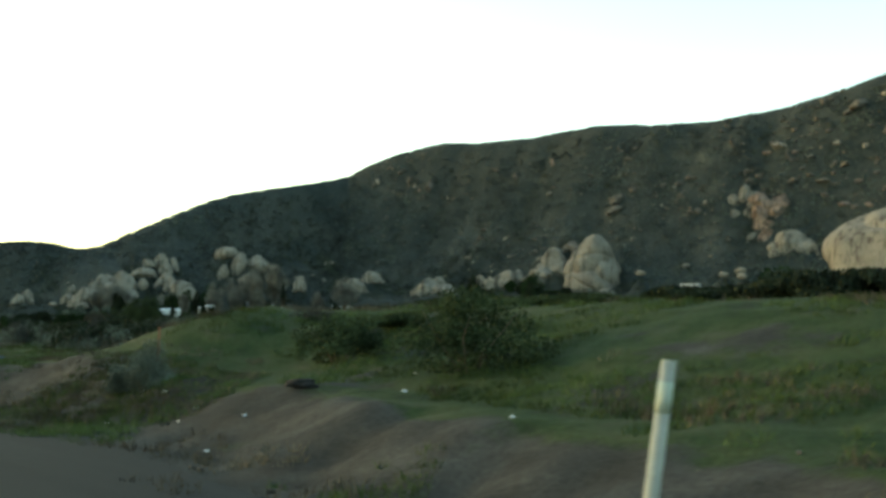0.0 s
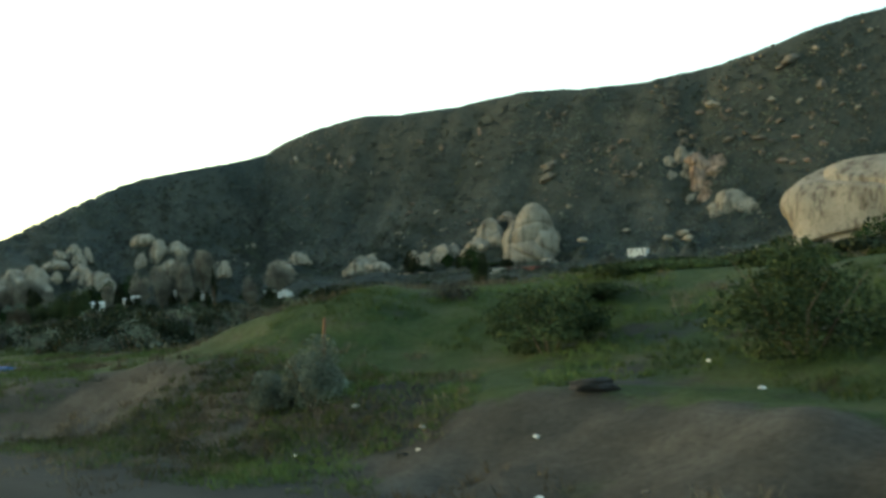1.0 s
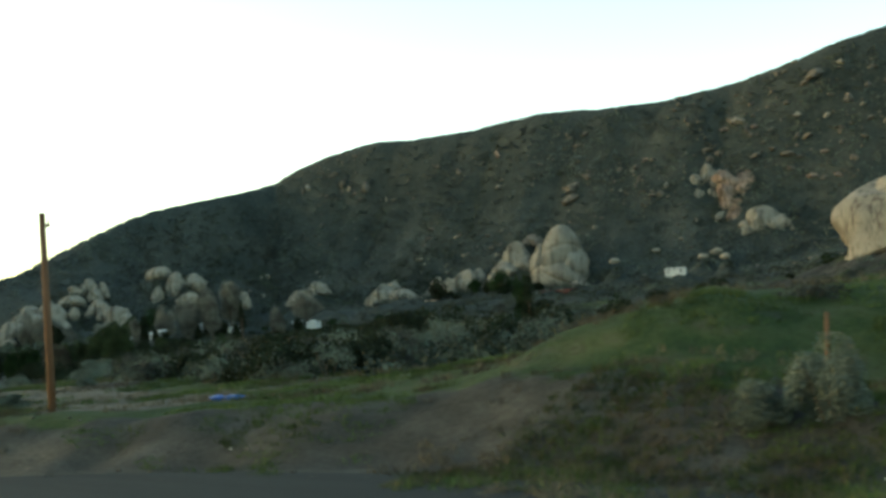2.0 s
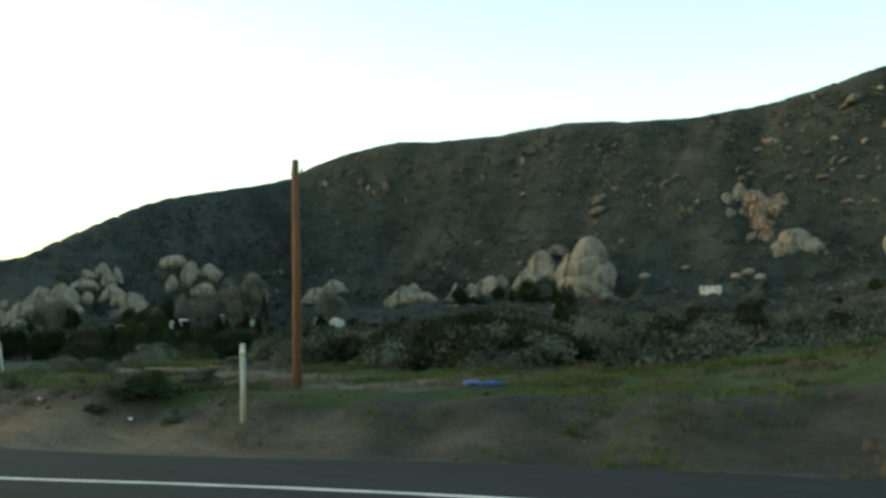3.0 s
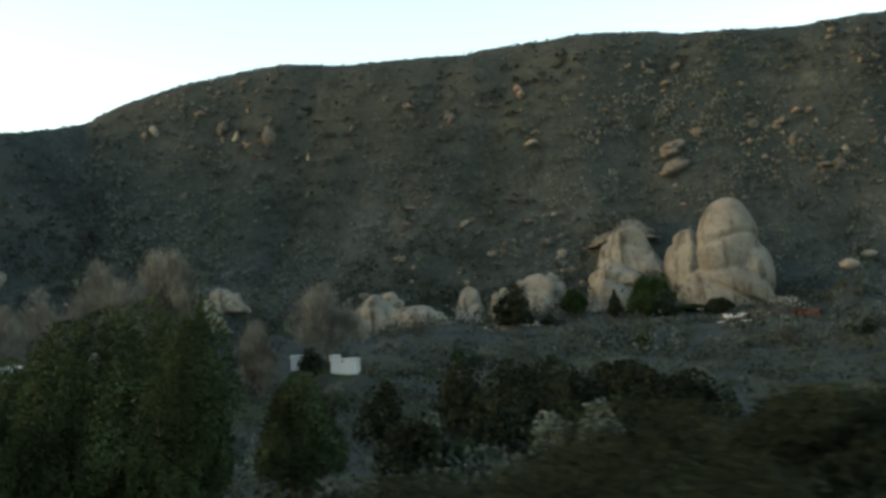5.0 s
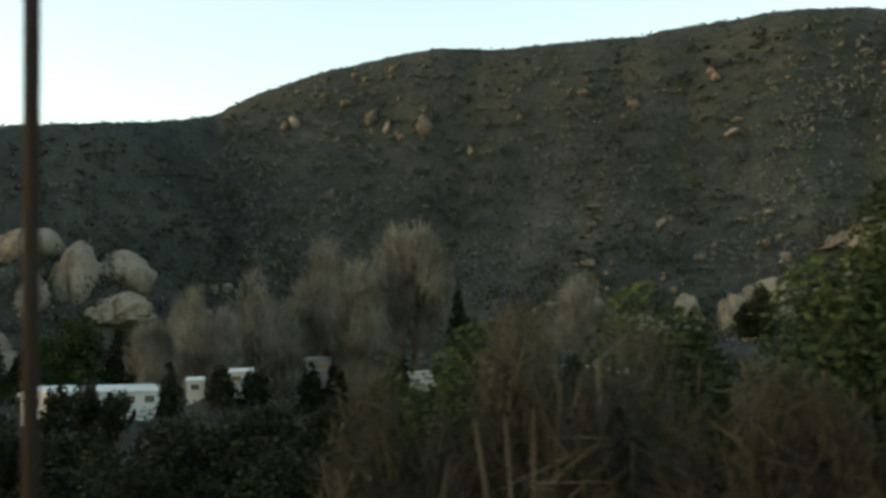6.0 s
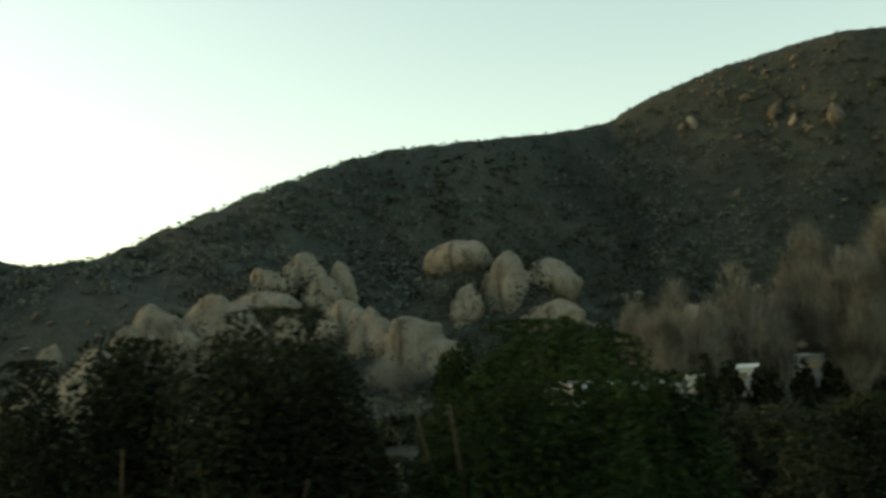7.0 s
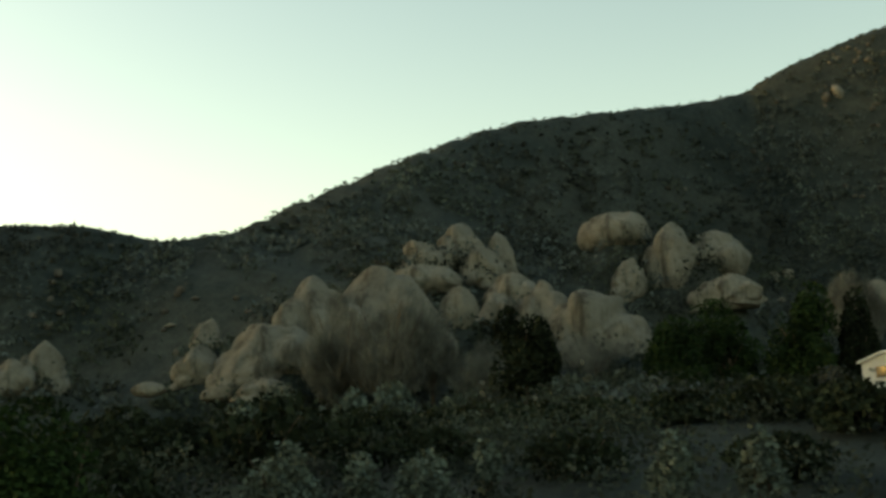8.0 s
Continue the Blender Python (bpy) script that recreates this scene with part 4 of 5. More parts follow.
def hillside():
    r = np.random.default_rng(21)
    n1, n2 = 34000, 14000
    k = r.uniform(0, len(RX) - 3, n1)
    i = np.clip(k.astype(int), 1, len(RX) - 2)
    tx, ty = RX[i + 1] - RX[i - 1], RY[i + 1] - RY[i - 1]
    L = np.hypot(tx, ty)
    q = -1.5 + 18 * r.uniform(0, 1, n1) ** 1.3
    along = r.uniform(-0.6, 0.6, n1)
    x = np.concatenate([RX[i] + ty / L * q + tx / L * along, r.uniform(-190, -30, n2)])
    y = np.concatenate([RY[i] - tx / L * q + ty / L * along, r.uniform(20, 125, n2)])
    z, d = land(x, y)
    keep = (np.arange(n1 + n2) < n1) | ((d > 15) & (d < 33))
    keep &= fbm(x * 0.45, y * 0.45 + z * 0.45, 63, 3) > -0.8
    x, y, z, d = x[keep], y[keep], z[keep], d[keep]
    g = np.concatenate([spur(x[a:a + 20000], y[a:a + 20000]) for a in range(0, len(x), 20000)])
    tone = 0.55 * fbm(x * 0.1, y * 0.1 + z * 0.1, 51, 3) + r.uniform(-0.3, 0.3, len(x))
    e = 0.4
    nx, ny = (land(x - e, y)[0] - land(x + e, y)[0]) / (2 * e), (land(x, y - e)[0] - land(x, y + e)[0]) / (2 * e)
    n = np.stack([nx, ny, np.ones(len(x))], 1)
    out = 0.34 * n / np.linalg.norm(n, axis=1)[:, None]
    # gully shading is put into leaf tone: dark bushes in gullies, pale on spurs
    gully = (g + 0.25 * tone) < 0.24
    pale = ~gully & (g + 0.5 * tone > 0.78)
    dry = ~gully & ~pale & (tone > 0.45)
    for name, sel, mat, label in (("pale_hillside_brush", pale, PALE_SCRUB, "grey-green brush on the spurs of the slope, toned pale against the gully shade"),
                                  ("dark_hillside_bushes", gully, DARK_BRUSH, "large bushes in the gullies of the hillside, leaves toned dark as gully shade"),
                                  ("dry_hillside_scrub", dry, DRY_SCRUB, "dry brown brush among the chaparral"),
                                  ("hillside_scrub", ~gully & ~pale & ~dry, SCRUB, "dense chaparral covering the hillside")):
        m = 17
        k = sel.sum()
        s = r.uniform(0.2, 0.85 if mat is DARK_BRUSH else 0.6, (k, 1, 1)) * np.interp(np.abs(d[sel]), (0, 1.5, 4), (0.14, 0.2, 1.0))[:, None, None]
        c = np.stack([x[sel], y[sel], z[sel]], 1)[:, None, :] + r.normal(size=(k, m, 3)) * s * np.array([0.6, 0.6, 0.34]) + s * out[sel][:, None, :]
        v, f = quads(c.reshape(-1, 3), np.repeat(np.where(np.abs(d[sel]) < 1.5, 0.045, 0.105), m)[:, None], 5)
        tagged(new(name, np_mesh(name, v, f, mat, False)), label, "scrub", kind="stuff")


hillside()


def rock_scatter(name, label, mat, pick, n, smin, smax, seed, power=2.0):
    """Loose rocks of many sizes as one mesh."""
    r = np.random.default_rng(seed)
    x, y = pick(r, n)
    z, d = land(x, y)
    ico = bmesh.new()
    bmesh.ops.create_icosphere(ico, subdivisions=2, radius=1.0)
    base = np.array([v.co[:] for v in ico.verts])
    tri = np.array([[v.index for v in f.verts] for f in ico.faces])
    ico.free()
    V, F = [], []
    for k in range(len(x)):
        s = smin + (smax - smin) * r.uniform() ** power
        a = r.uniform(0, 6.28)
        b = base * (1 + 0.2 * fbm(base[:, 0] * 1.6 + k * 3.7, base[:, 1] * 1.6 + base[:, 2] * 1.3, k % 50, 2))[:, None]
        b = np.clip(b, -r.uniform(0.45, 0.9, 3), r.uniform(0.45, 0.9, 3)) * np.array([s * r.uniform(0.7, 1.3), s * r.uniform(0.7, 1.3), s * r.uniform(0.55, 1.1)])
        c, t = math.cos(a), math.sin(a)
        V.append(np.stack([b[:, 0] * c - b[:, 1] * t + x[k], b[:, 0] * t + b[:, 1] * c + y[k], b[:, 2] + z[k] + 0.25 * s], 1))
        F.append(tri + k * len(base))
    tagged(new(name, np_mesh(name, np.vstack(V), np.vstack(F), mat, False)), label, "rocks", kind="stuff")


def clustered(pick, spread, per):
    """Groups of `per` places round each picked one."""
    def many(r, n):
        x, y = pick(r, max(1, n // per))
        return np.repeat(x, per) + r.normal(0, spread, len(x) * per), np.repeat(y, per) + r.normal(0, spread * 0.6, len(x) * per)
    return many


rock_scatter("slope_rocks", "brownish rocks scattered over the dark slope", SCREE, clustered(on_slope(-112, 30, 1.5, 18), 0.8, 4), 420, 0.04, 0.2, 3, 2.6)
def round_rocks(r, n):
    c = np.array([q[:2] for q in SLOPE_ROCKS])[r.integers(0, len(SLOPE_ROCKS), n)]
    return c[:, 0] + r.normal(0, 0.8, n), c[:, 1] + r.normal(0, 0.5, n)


rock_scatter("slope_rubble", "pale broken rubble round the larger rocks of the slope", SCREE, round_rocks, 600, 0.05, 0.26, 8, 2.2)
rock_scatter("outcrop_rocks", "pale broken rock outcrops on the upper slope", SCREE, clustered(on_slope(-125, 6, 0.8, 6), 0.5, 7), 120, 0.06, 0.26, 4, 2.0)
rock_scatter("cliff_rocks", "tumbled pale granite rocks on the steep slope", SCREE, clustered(on_slope(-76, 6, 0.8, 8), 0.6, 6), 240, 0.08, 0.34, 5, 2.0)
rock_scatter("foot_rocks", "pale granite rocks along the foot of the hill", GRANITE, clustered(on_slope(-110, 28, 9, 18), 0.7, 5), 170, 0.1, 0.45, 6, 2.4)


def boulder_brush():
    """Dark bushes that crowd the feet of the boulders."""
    r = np.random.default_rng(97)
    C = []
    for ob in list(scene.objects):
        if ob.name.startswith("boulder"):
            bx, by, bz = ob.matrix_basis.translation
            w = max(v.co.x for v in ob.data.vertices) * 2
            for k in range(int(6 + 4 * w)):
                a = r.uniform(0, 6.28)
                q = w * r.uniform(0.42, 0.85)
                x, y = bx + q * math.cos(a), by + q * math.sin(a)
                s = min(0.22 * w, 0.7) * r.uniform(0.5, 1.2)
                p = r.normal(size=(60, 3)) * np.array([0.6, 0.6, 0.42]) * s
                C.append(np.array([x, y, height(x, y) + 0.3 * s]) + p)
    v, f = quads(np.vstack(C), 0.075, 98)
    tagged(new("boulder_brush", np_mesh("boulder_brush", v, f, DARK_BRUSH, False)), "dark bushes crowding between pale boulders", "scrub", kind="stuff")


boulder_brush()


# ---------------------------------------------------------------- shrubs and trees in their places
KINDS = {
    "sage": ("sagebrush", "grey-green sagebrush with dry stems on sandy ground", SAGE, 0.02, 12000),
    "green": ("green_bush", "tall bushy green shrub beside the verge", GREEN_LEAF, 0.045, 5200),
    "dark": ("dark_bush", "dark dense evergreen shrub on rough ground", DARK_LEAF, 0.045, 4200),
    "olive": ("green_bush", "broad olive-green shrub growing beside the verge", OLIVE_LEAF, 0.03, 50000),
    "brush": ("roadside_brush", "olive-brown leafless roadside brush on rough grass", OLIVE_LEAF, 0.026, 7000),
    "evergreen": ("dark_bush", "dark dense evergreen shrub close to the verge", DARK_LEAF, 0.03, 12000),
    "dry": ("dry_bush", "low dry brown shrub on bare soil", DRY_SCRUB, 0.03, 1200),
}
PLANTS = [0]


def shrub(kind, x, y, w, h):
    PLANTS[0] += 1
    k = PLANTS[0]
    if kind == "bare":
        ob = bare_tree(w, h, 300 + k, "leafless grey-brown thicket shrub beside the verge", 9000, 0.4, DARK_TWIG)
        ob.name = "bare_bush"
    else:
        name, label, mat, leaf, n = KINDS[kind]
        size = max(w, h)
        if x < -75:
            way = min(math.hypot(x - px, y - py) for px, py in ((-81, 30), (-84, 32), (-88, 32), (-92, 31.5), (-95, 31.5)))
            fine = min(max(0.0032 * way, 0.017), 0.08)
            many = int(min(62000, 5.5 * w * h / fine ** 2))
        else:
            fine, many = leaf * (0.55 + 0.3 * size), int(n * min(1.6, 0.5 + 0.35 * size))
        ob = make_shrub(name, label, "bush", w * 1.1, w * 0.95, h, fine, many, mat, 300 + k, name.replace("_", " ") + " shrubs", 0.008 + 0.005 * size, 0.0, 5, 26 if x < -75 else 16)
    return put(ob, x, y, 1.0, (k * 67) % 360)


def tree(kind, x, y, w, h):
    PLANTS[0] += 1
    k = PLANTS[0]
    if kind == "bare":
        ob = bare_tree(w, h, 500 + k, "leafless grey-brown tree with a fine twiggy crown")
    elif kind == "pine":
        ob = leafy_tree("conifer", w, h, 500 + k, DARK_LEAF, "dark pointed conifer beside pale boulders", "conifers", 0.07, 1500, 0.1, True)
    else:
        ob = leafy_tree("tree", w, h, 500 + k, GREEN_LEAF if k % 2 else DARK_LEAF, "round dark green tree near the camp", "green trees", 0.06, 5000, 0.03)
    return put(ob, x, y, 1.0, (k * 41) % 360)


# ---------------------------------------------------------------- roadside things
def litter(x, y, s):
    s *= 0.6
    ob = new("litter", rock_mesh(s, s * 0.6, s * 0.35, int(1000 + x * 31 + y * 17), LITTER, 2, 0.5))
    ob.matrix_basis = pose(x, y, height(x, y) + s * 0.2, 0, 0, (x * 97) % 360)
    return tagged(ob, "crumpled white plastic litter lying on the grass", "litter", "litter along the road")


def marker_post(x, y, h, lean=0.0, turn=0.0):
    ob = empty("marker_post", x, y, height(x, y))
    ob.matrix_basis = pose(x, y, height(x, y), 0, lean, turn)
    tagged(ob, "white roadside marker post with a pale reflector band", "post", "roadside marker posts")
    r = 0.036
    bm = bmesh.new()
    tube(bm, (0, 0, -0.2), (0, 0, h), r, r, 20)
    part("shaft", bm, POST_WHITE, ob, "white painted concrete shaft", True)
    bm = bmesh.new()
    tube(bm, (0, 0, h * 0.84), (0, 0, h * 0.94), r * 1.03, r * 1.03, 20)
    part("reflector_band", bm, POST_BAND, ob, "grey-green reflective band", True)
    bm = bmesh.new()
    tube(bm, (0, 0, h), (0, 0, h + 0.012), r * 1.04, r * 0.9, 20)
    part("cap", bm, POST_WHITE, ob)
    return ob


def black_sack(x, y):
    ob = new("black_sack", rock_mesh(0.26, 0.14, 0.09, 91, RUBBER, 4, 0.5))
    ob.matrix_basis = pose(x, y, height(x, y) + 0.05, 0, 0, 50)
    return tagged(ob, "crumpled black plastic sack lying on the grass", "sack")


def utility_pole(x, y, h):
    ob = empty("utility_pole", x, y, height(x, y), 30)
    tagged(ob, "reddish-brown wooden utility pole with a short crossarm", "pole")
    k = h / 9.0
    bm = bmesh.new()
    tube(bm, (0, 0, -0.3), (0, 0, h), 0.19 * k, 0.14 * k, 14)
    part("shaft", bm, POLE_WOOD, ob, "weathered brown wooden shaft", True)
    bm = bmesh.new()
    block(bm, 0.5 * k, 0.14 * k, 0.14 * k, (0, 0.17 * k, h * 0.93), 0.01)
    part("crossarm", bm, POLE_WOOD, ob)
    for dx in (-0.2, 0.2):
        bm = bmesh.new()
        tube(bm, (dx * k, 0.17 * k, h * 0.945), (dx * k, 0.17 * k, h * 0.97), 0.05 * k, 0.035 * k, 10)
        part("insulator", bm, CERAMIC, ob, "brown ceramic insulator", True)
    bm = bmesh.new()
    tube(bm, (0, 0, h), (0, 0, h + 0.03 * k), 0.145 * k, 0.10 * k, 14)
    part("pole_cap", bm, METAL, ob, "grey metal cap")
    return ob


def slender_pole(x, y, h):
    h = 4.2
    ob = empty("slender_pole", x, y, height(x, y))
    tagged(ob, "slender dark wooden pole standing beside the verge", "pole")
    bm = bmesh.new()
    tube(bm, (0, 0, -0.3), (0, 0, h), 0.015, 0.014, 12)
    part("shaft", bm, DARK_POLE, ob, "", True)
    bm = bmesh.new()
    tube(bm, (0, 0, h * 0.42), (0, 0, h * 0.42 + 0.006), 0.0165, 0.0165, 12)
    part("metal_band", bm, METAL, ob, "thin pale metal band", True)
    return ob


def leaning_pole(x, y, h):
    ob = empty("leaning_pole", x, y, height(x, y))
    ob.matrix_basis = pose(x, y, height(x, y), 0, 5, 0)
    tagged(ob, "thin pale leaning wooden pole behind the sagebrush", "pole")
    bm = bmesh.new()
    tube(bm, (0, 0, -0.2), (0, 0, h), 0.03, 0.02, 10)
    part("shaft", bm, POLE_WOOD, ob, "", True)
    return ob


def blue_sheet(x, y):
    for k, (dx, dy, s) in enumerate(((0, 0, 0.2), (0.32, 0.12, 0.17))):
        ob = new("blue_sheet", rock_mesh(s, s * 0.6, s * 0.3, 77 + k, BLUE_BAG, 3, 0.6))
        ob.matrix_basis = pose(x + dx, y + dy, height(x + dx, y + dy) + 0.04, 0, 0, 40 * k)
        tagged(ob, "crumpled blue plastic sheet on the grass", "litter", "blue plastic sheets")


# ---------------------------------------------------------------- the camp and houses below the rocks
def window(parent, x, y, z, w, h, name="window"):
    """A window set in a wall that faces -y."""
    bm = bmesh.new()
    t = min(w, h) * 0.12
    block(bm, w + 2 * t, 0.02, t, (x, y - 0.012, z - t))
    block(bm, w + 2 * t, 0.02, t, (x, y - 0.012, z + h))
    block(bm, t, 0.02, h, (x - w / 2 - t / 2, y - 0.012, z))
    block(bm, t, 0.02, h, (x + w / 2 + t / 2, y - 0.012, z))
    fr = part(name, bm, ROOF_PALE, parent, "pale window frame with dark glass")
    bm = bmesh.new()
    block(bm, w, 0.008, h, (x, y - 0.006, z))
    part("pane", bm, DARK_GLASS, fr, "dark glass")


def building(name, label, category, x, y, w, h, yaw, deep, wall_mat, roof_mat, rise, windows, door=True, group=""):
    """A small gabled building that faces its local -y, w wide and h high to the ridge."""
    ob = empty(name, x, y, height(x, y), yaw)
    tagged(ob, label, category, group)
    wh = h - rise
    bm = bmesh.new()
    block(bm, w, deep, wh + 0.4, (0, 0, -0.4), 0.006)
    ends = [[bm.verts.new((sx, p, q)) for p, q in ((-deep / 2, wh - 0.02), (deep / 2, wh - 0.02), (0, h - 0.03))] for sx in (-w / 2, w / 2)]
    bm.faces.new(ends[0][::-1])
    bm.faces.new(ends[1])
    part("wall", bm, wall_mat, ob)
    bm = bmesh.new()
    e, t = 0.05 * min(w, deep), 0.025 + 0.01 * h
    sec = [(-deep / 2 - e, wh - rise * 0.12), (0, h), (deep / 2 + e, wh - rise * 0.12), (deep / 2 + e, wh - rise * 0.12 - t), (0, h - t), (-deep / 2 - e, wh - rise * 0.12 - t)]
    rows_ = [[bm.verts.new((sx, p, q)) for p, q in sec] for sx in (-w / 2 - e, w / 2 + e)]
    for k in range(6):
        bm.faces.new((rows_[0][k], rows_[0][(k + 1) % 6], rows_[1][(k + 1) % 6], rows_[1][k]))
    bm.faces.new(rows_[0][::-1])
    bm.faces.new(rows_[1])
    bmesh.ops.recalc_face_normals(bm, faces=bm.faces)
    part("roof", bm, roof_mat, ob, "pale low-pitched roof")
    for k in range(windows):
        wx = w * ((k + 0.5) / windows - 0.5) * 0.86
        if door and k == windows // 2 and windows > 1:
            bm = bmesh.new()
            block(bm, min(0.16 * w, 0.45 * wh), 0.02, wh * 0.78, (wx, -deep / 2 - 0.012, 0.02), 0.003)
            d = part("door", bm, ROOF_PALE, ob, "pale panel door")
            bm = bmesh.new()
            block(bm, 0.02, 0.02, 0.03, (wx + 0.06 * w, -deep / 2 - 0.032, wh * 0.36))
            part("door_handle", bm, METAL, d, "metal handle")
        else:
            window(ob, wx, -deep / 2, wh * 0.48, min(0.5 * w / max(windows, 1), 0.5 * wh), wh * 0.28)
    return ob


def cabin(x, y, w, h, yaw):
    return building("cabin", "small white cabin with a dark window among shrubs", "cabin", x, y, w, h, yaw, w * 0.9, WALL_WHITE, ROOF_PALE, h * 0.14, 1, False, "white cabins")


def shed(x, y, w, h, yaw):
    return building("shed", "small dull grey shed with a pale roof", "shed", x, y, w, h, yaw, w * 0.9, METAL, ROOF_PALE, h * 0.12, 1, False, "sheds")


def red_house(x, y, w, h, yaw):
    return building("red_house", "long low dull red house below the boulders", "house", x, y, w, h, yaw, w * 0.5, RED_WALL, RED_WALL, h * 0.2, 5, True)


def garden_wall(x, y, w, h, yaw):
    ob = empty("garden_wall", x, y, height(x, y), yaw)
    tagged(ob, "low pale plastered wall with a coping", "wall")
    bm = bmesh.new()
    h *= 0.55
    block(bm, w, 0.2, h * 0.92 + 0.3, (0, 0, -0.3), 0.01)
    part("wall_body", bm, PLASTER, ob)
    bm = bmesh.new()
    block(bm, w + 0.06, 0.28, h * 0.08, (0, 0, h * 0.92), 0.01)
    part("coping", bm, GRANITE, ob, "pale stone coping")
    return ob


def wheels(ob, xs, y, r):
    for wx in xs:
        bm = bmesh.new()
        tube(bm, (wx, y - 0.05, r), (wx, y + 0.05, r), r, r, 18)
        w = part("wheel", bm, RUBBER, ob, "black tyre on a grey rim", True)
        bm = bmesh.new()
        tube(bm, (wx, y - 0.058, r), (wx, y - 0.05, r), r * 0.55, r * 0.6, 14)
        part("rim", bm, METAL, w, "grey metal rim", True)


def camper(x, y, w, h, yaw):
    ob = building("camper_van", "white camper van with dark windows on the slope", "van", x, y, w, h, yaw, w * 0.42, WALL_WHITE, ROOF_PALE, h * 0.06, 3, False)
    wheels(ob, (-w * 0.32, w * 0.32), -w * 0.21, h * 0.16)
    return ob


def mobile_home(x, y, w, h, yaw):
    ob = building("mobile_home", "long white mobile home with a pale low-pitched roof", "mobile home", x, y, w, h, yaw, w * 0.34, WALL_WHITE, ROOF_PALE, h * 0.2, 5, True, "white mobile homes")
    bm = bmesh.new()
    block(bm, 0.012, w * 0.14, h * 0.26, (-w / 2 - 0.008, 0, h * 0.36), 0.002)
    part("end_window", bm, DARK_GLASS, ob, "dark glass in the gable end")
    wheels(ob, (-w * 0.05, w * 0.05), -w * 0.17, h * 0.12)
    return ob


tree("bare", -106.57, 56.63, 2.00, 3.77)
tree("bare", -105.73, 58.46, 2.39, 4.41)
tree("bare", -105.06, 60.07, 1.96, 4.14)
tree("bare", -103.57, 59.78, 1.74, 4.41)
tree("bare", -102.77, 61.33, 2.27, 4.62)
tree("bare", -99.88, 67.93, 3.04, 3.46)
tree("bare", -104.36, 52.02, 1.15, 2.45)
tree("bare", -101.97, 66.09, 1.60, 3.31)
tree("round", -109.17, 54.45, 1.75, 2.68)
tree("round", -108.21, 55.31, 0.95, 2.60)
tree("round", -113.02, 54.83, 1.65, 2.03)
tree("round", -112.11, 48.61, 1.44, 2.11)
tree("round", -112.06, 55.83, 1.33, 2.22)
tree("pine", -101.35, 61.46, 1.01, 3.99)
shrub("dark", -102.57, 48.30, 0.64, 1.14)
shrub("dark", -101.73, 49.64, 0.55, 1.42)
shrub("dark", -102.55, 47.64, 0.63, 1.01)
shrub("dark", -101.77, 48.33, 0.63, 0.94)
tree("bare", -121.01, 50.36, 2.38, 3.62)
tree("bare", -119.36, 50.88, 2.62, 3.56)
tree("bare", -119.45, 52.34, 1.75, 2.88)
tree("bare", -117.79, 52.69, 1.69, 1.97)
tree("bare", -116.59, 55.94, 2.39, 1.49)
tree("bare", -112.61, 62.99, 1.86, 2.90)
tree("round", -116.01, 60.85, 2.96, 2.56)
tree("round", -98.35, 85.57, 1.88, 1.20)
tree("round", -95.40, 86.91, 1.43, 1.51)
tree("round", -90.58, 86.36, 2.52, 0.92)
tree("round", -89.05, 87.60, 1.94, 0.25)
tree("round", -87.61, 87.77, 1.54, 0.84)
tree("pine", -92.75, 85.96, 0.94, 1.60)
tree("pine", -96.22, 85.14, 1.40, 0.64)
tree("round", -90.83, 85.78, 2.48, 2.50)
tree("round", -97.78, 83.81, 1.82, 2.43)
tree("round", -75.51, 71.19, 1.36, 4.12)
tree("round", -72.27, 68.26, 1.27, 4.30)
shrub("olive", -87.45, 38.99, 1.35, 2.74)
shrub("olive", -86.89, 39.43, 1.86, 3.23)
shrub("olive", -86.32, 40.02, 2.10, 3.41)
shrub("olive", -85.81, 40.34, 1.96, 3.55)
shrub("olive", -85.18, 39.62, 1.30, 3.03)
shrub("brush", -88.41, 38.47, 1.11, 2.63)
shrub("brush", -89.06, 37.74, 0.98, 2.40)
shrub("brush", -89.17, 37.10, 0.77, 2.26)
shrub("brush", -85.43, 43.02, 1.54, 2.27)
shrub("bare", -88.90, 36.42, 0.86, 2.13)
shrub("bare", -88.42, 36.67, 0.86, 2.40)
shrub("bare", -88.18, 36.98, 0.85, 2.42)
shrub("bare", -87.58, 36.74, 0.88, 2.11)
shrub("bare", -87.23, 36.80, 0.70, 2.10)
shrub("green", -94.12, 36.12, 1.40, 2.13)
shrub("green", -94.94, 37.54, 1.52, 2.18)
shrub("green", -95.29, 36.96, 0.89, 1.81)
shrub("green", -94.74, 38.19, 1.03, 1.86)
shrub("evergreen", -94.75, 35.15, 1.17, 2.20)
shrub("evergreen", -95.27, 34.70, 1.02, 2.13)
shrub("evergreen", -95.46, 34.32, 0.68, 2.01)
shrub("evergreen", -94.40, 35.26, 0.61, 1.96)
shrub("green", -101.04, 33.77, 0.87, 1.43)
shrub("sage", -103.95, 37.24, 0.66, 0.81)
shrub("sage", -103.79, 38.00, 0.52, 0.66)
shrub("sage", -103.44, 38.43, 0.63, 0.65)
shrub("sage", -103.92, 39.71, 0.26, 0.59)
shrub("sage", -101.61, 39.79, 0.40, 0.78)
shrub("sage", -101.55, 41.07, 0.43, 0.76)
shrub("sage", -120.34, 47.81, 1.46, 1.59)
shrub("sage", -119.09, 46.04, 0.95, 1.20)
shrub("sage", -118.46, 48.77, 0.99, 1.20)
shrub("sage", -118.64, 50.18, 1.33, 1.10)
shrub("sage", -118.04, 52.43, 1.37, 0.93)
shrub("sage", -117.01, 54.89, 1.41, 0.52)
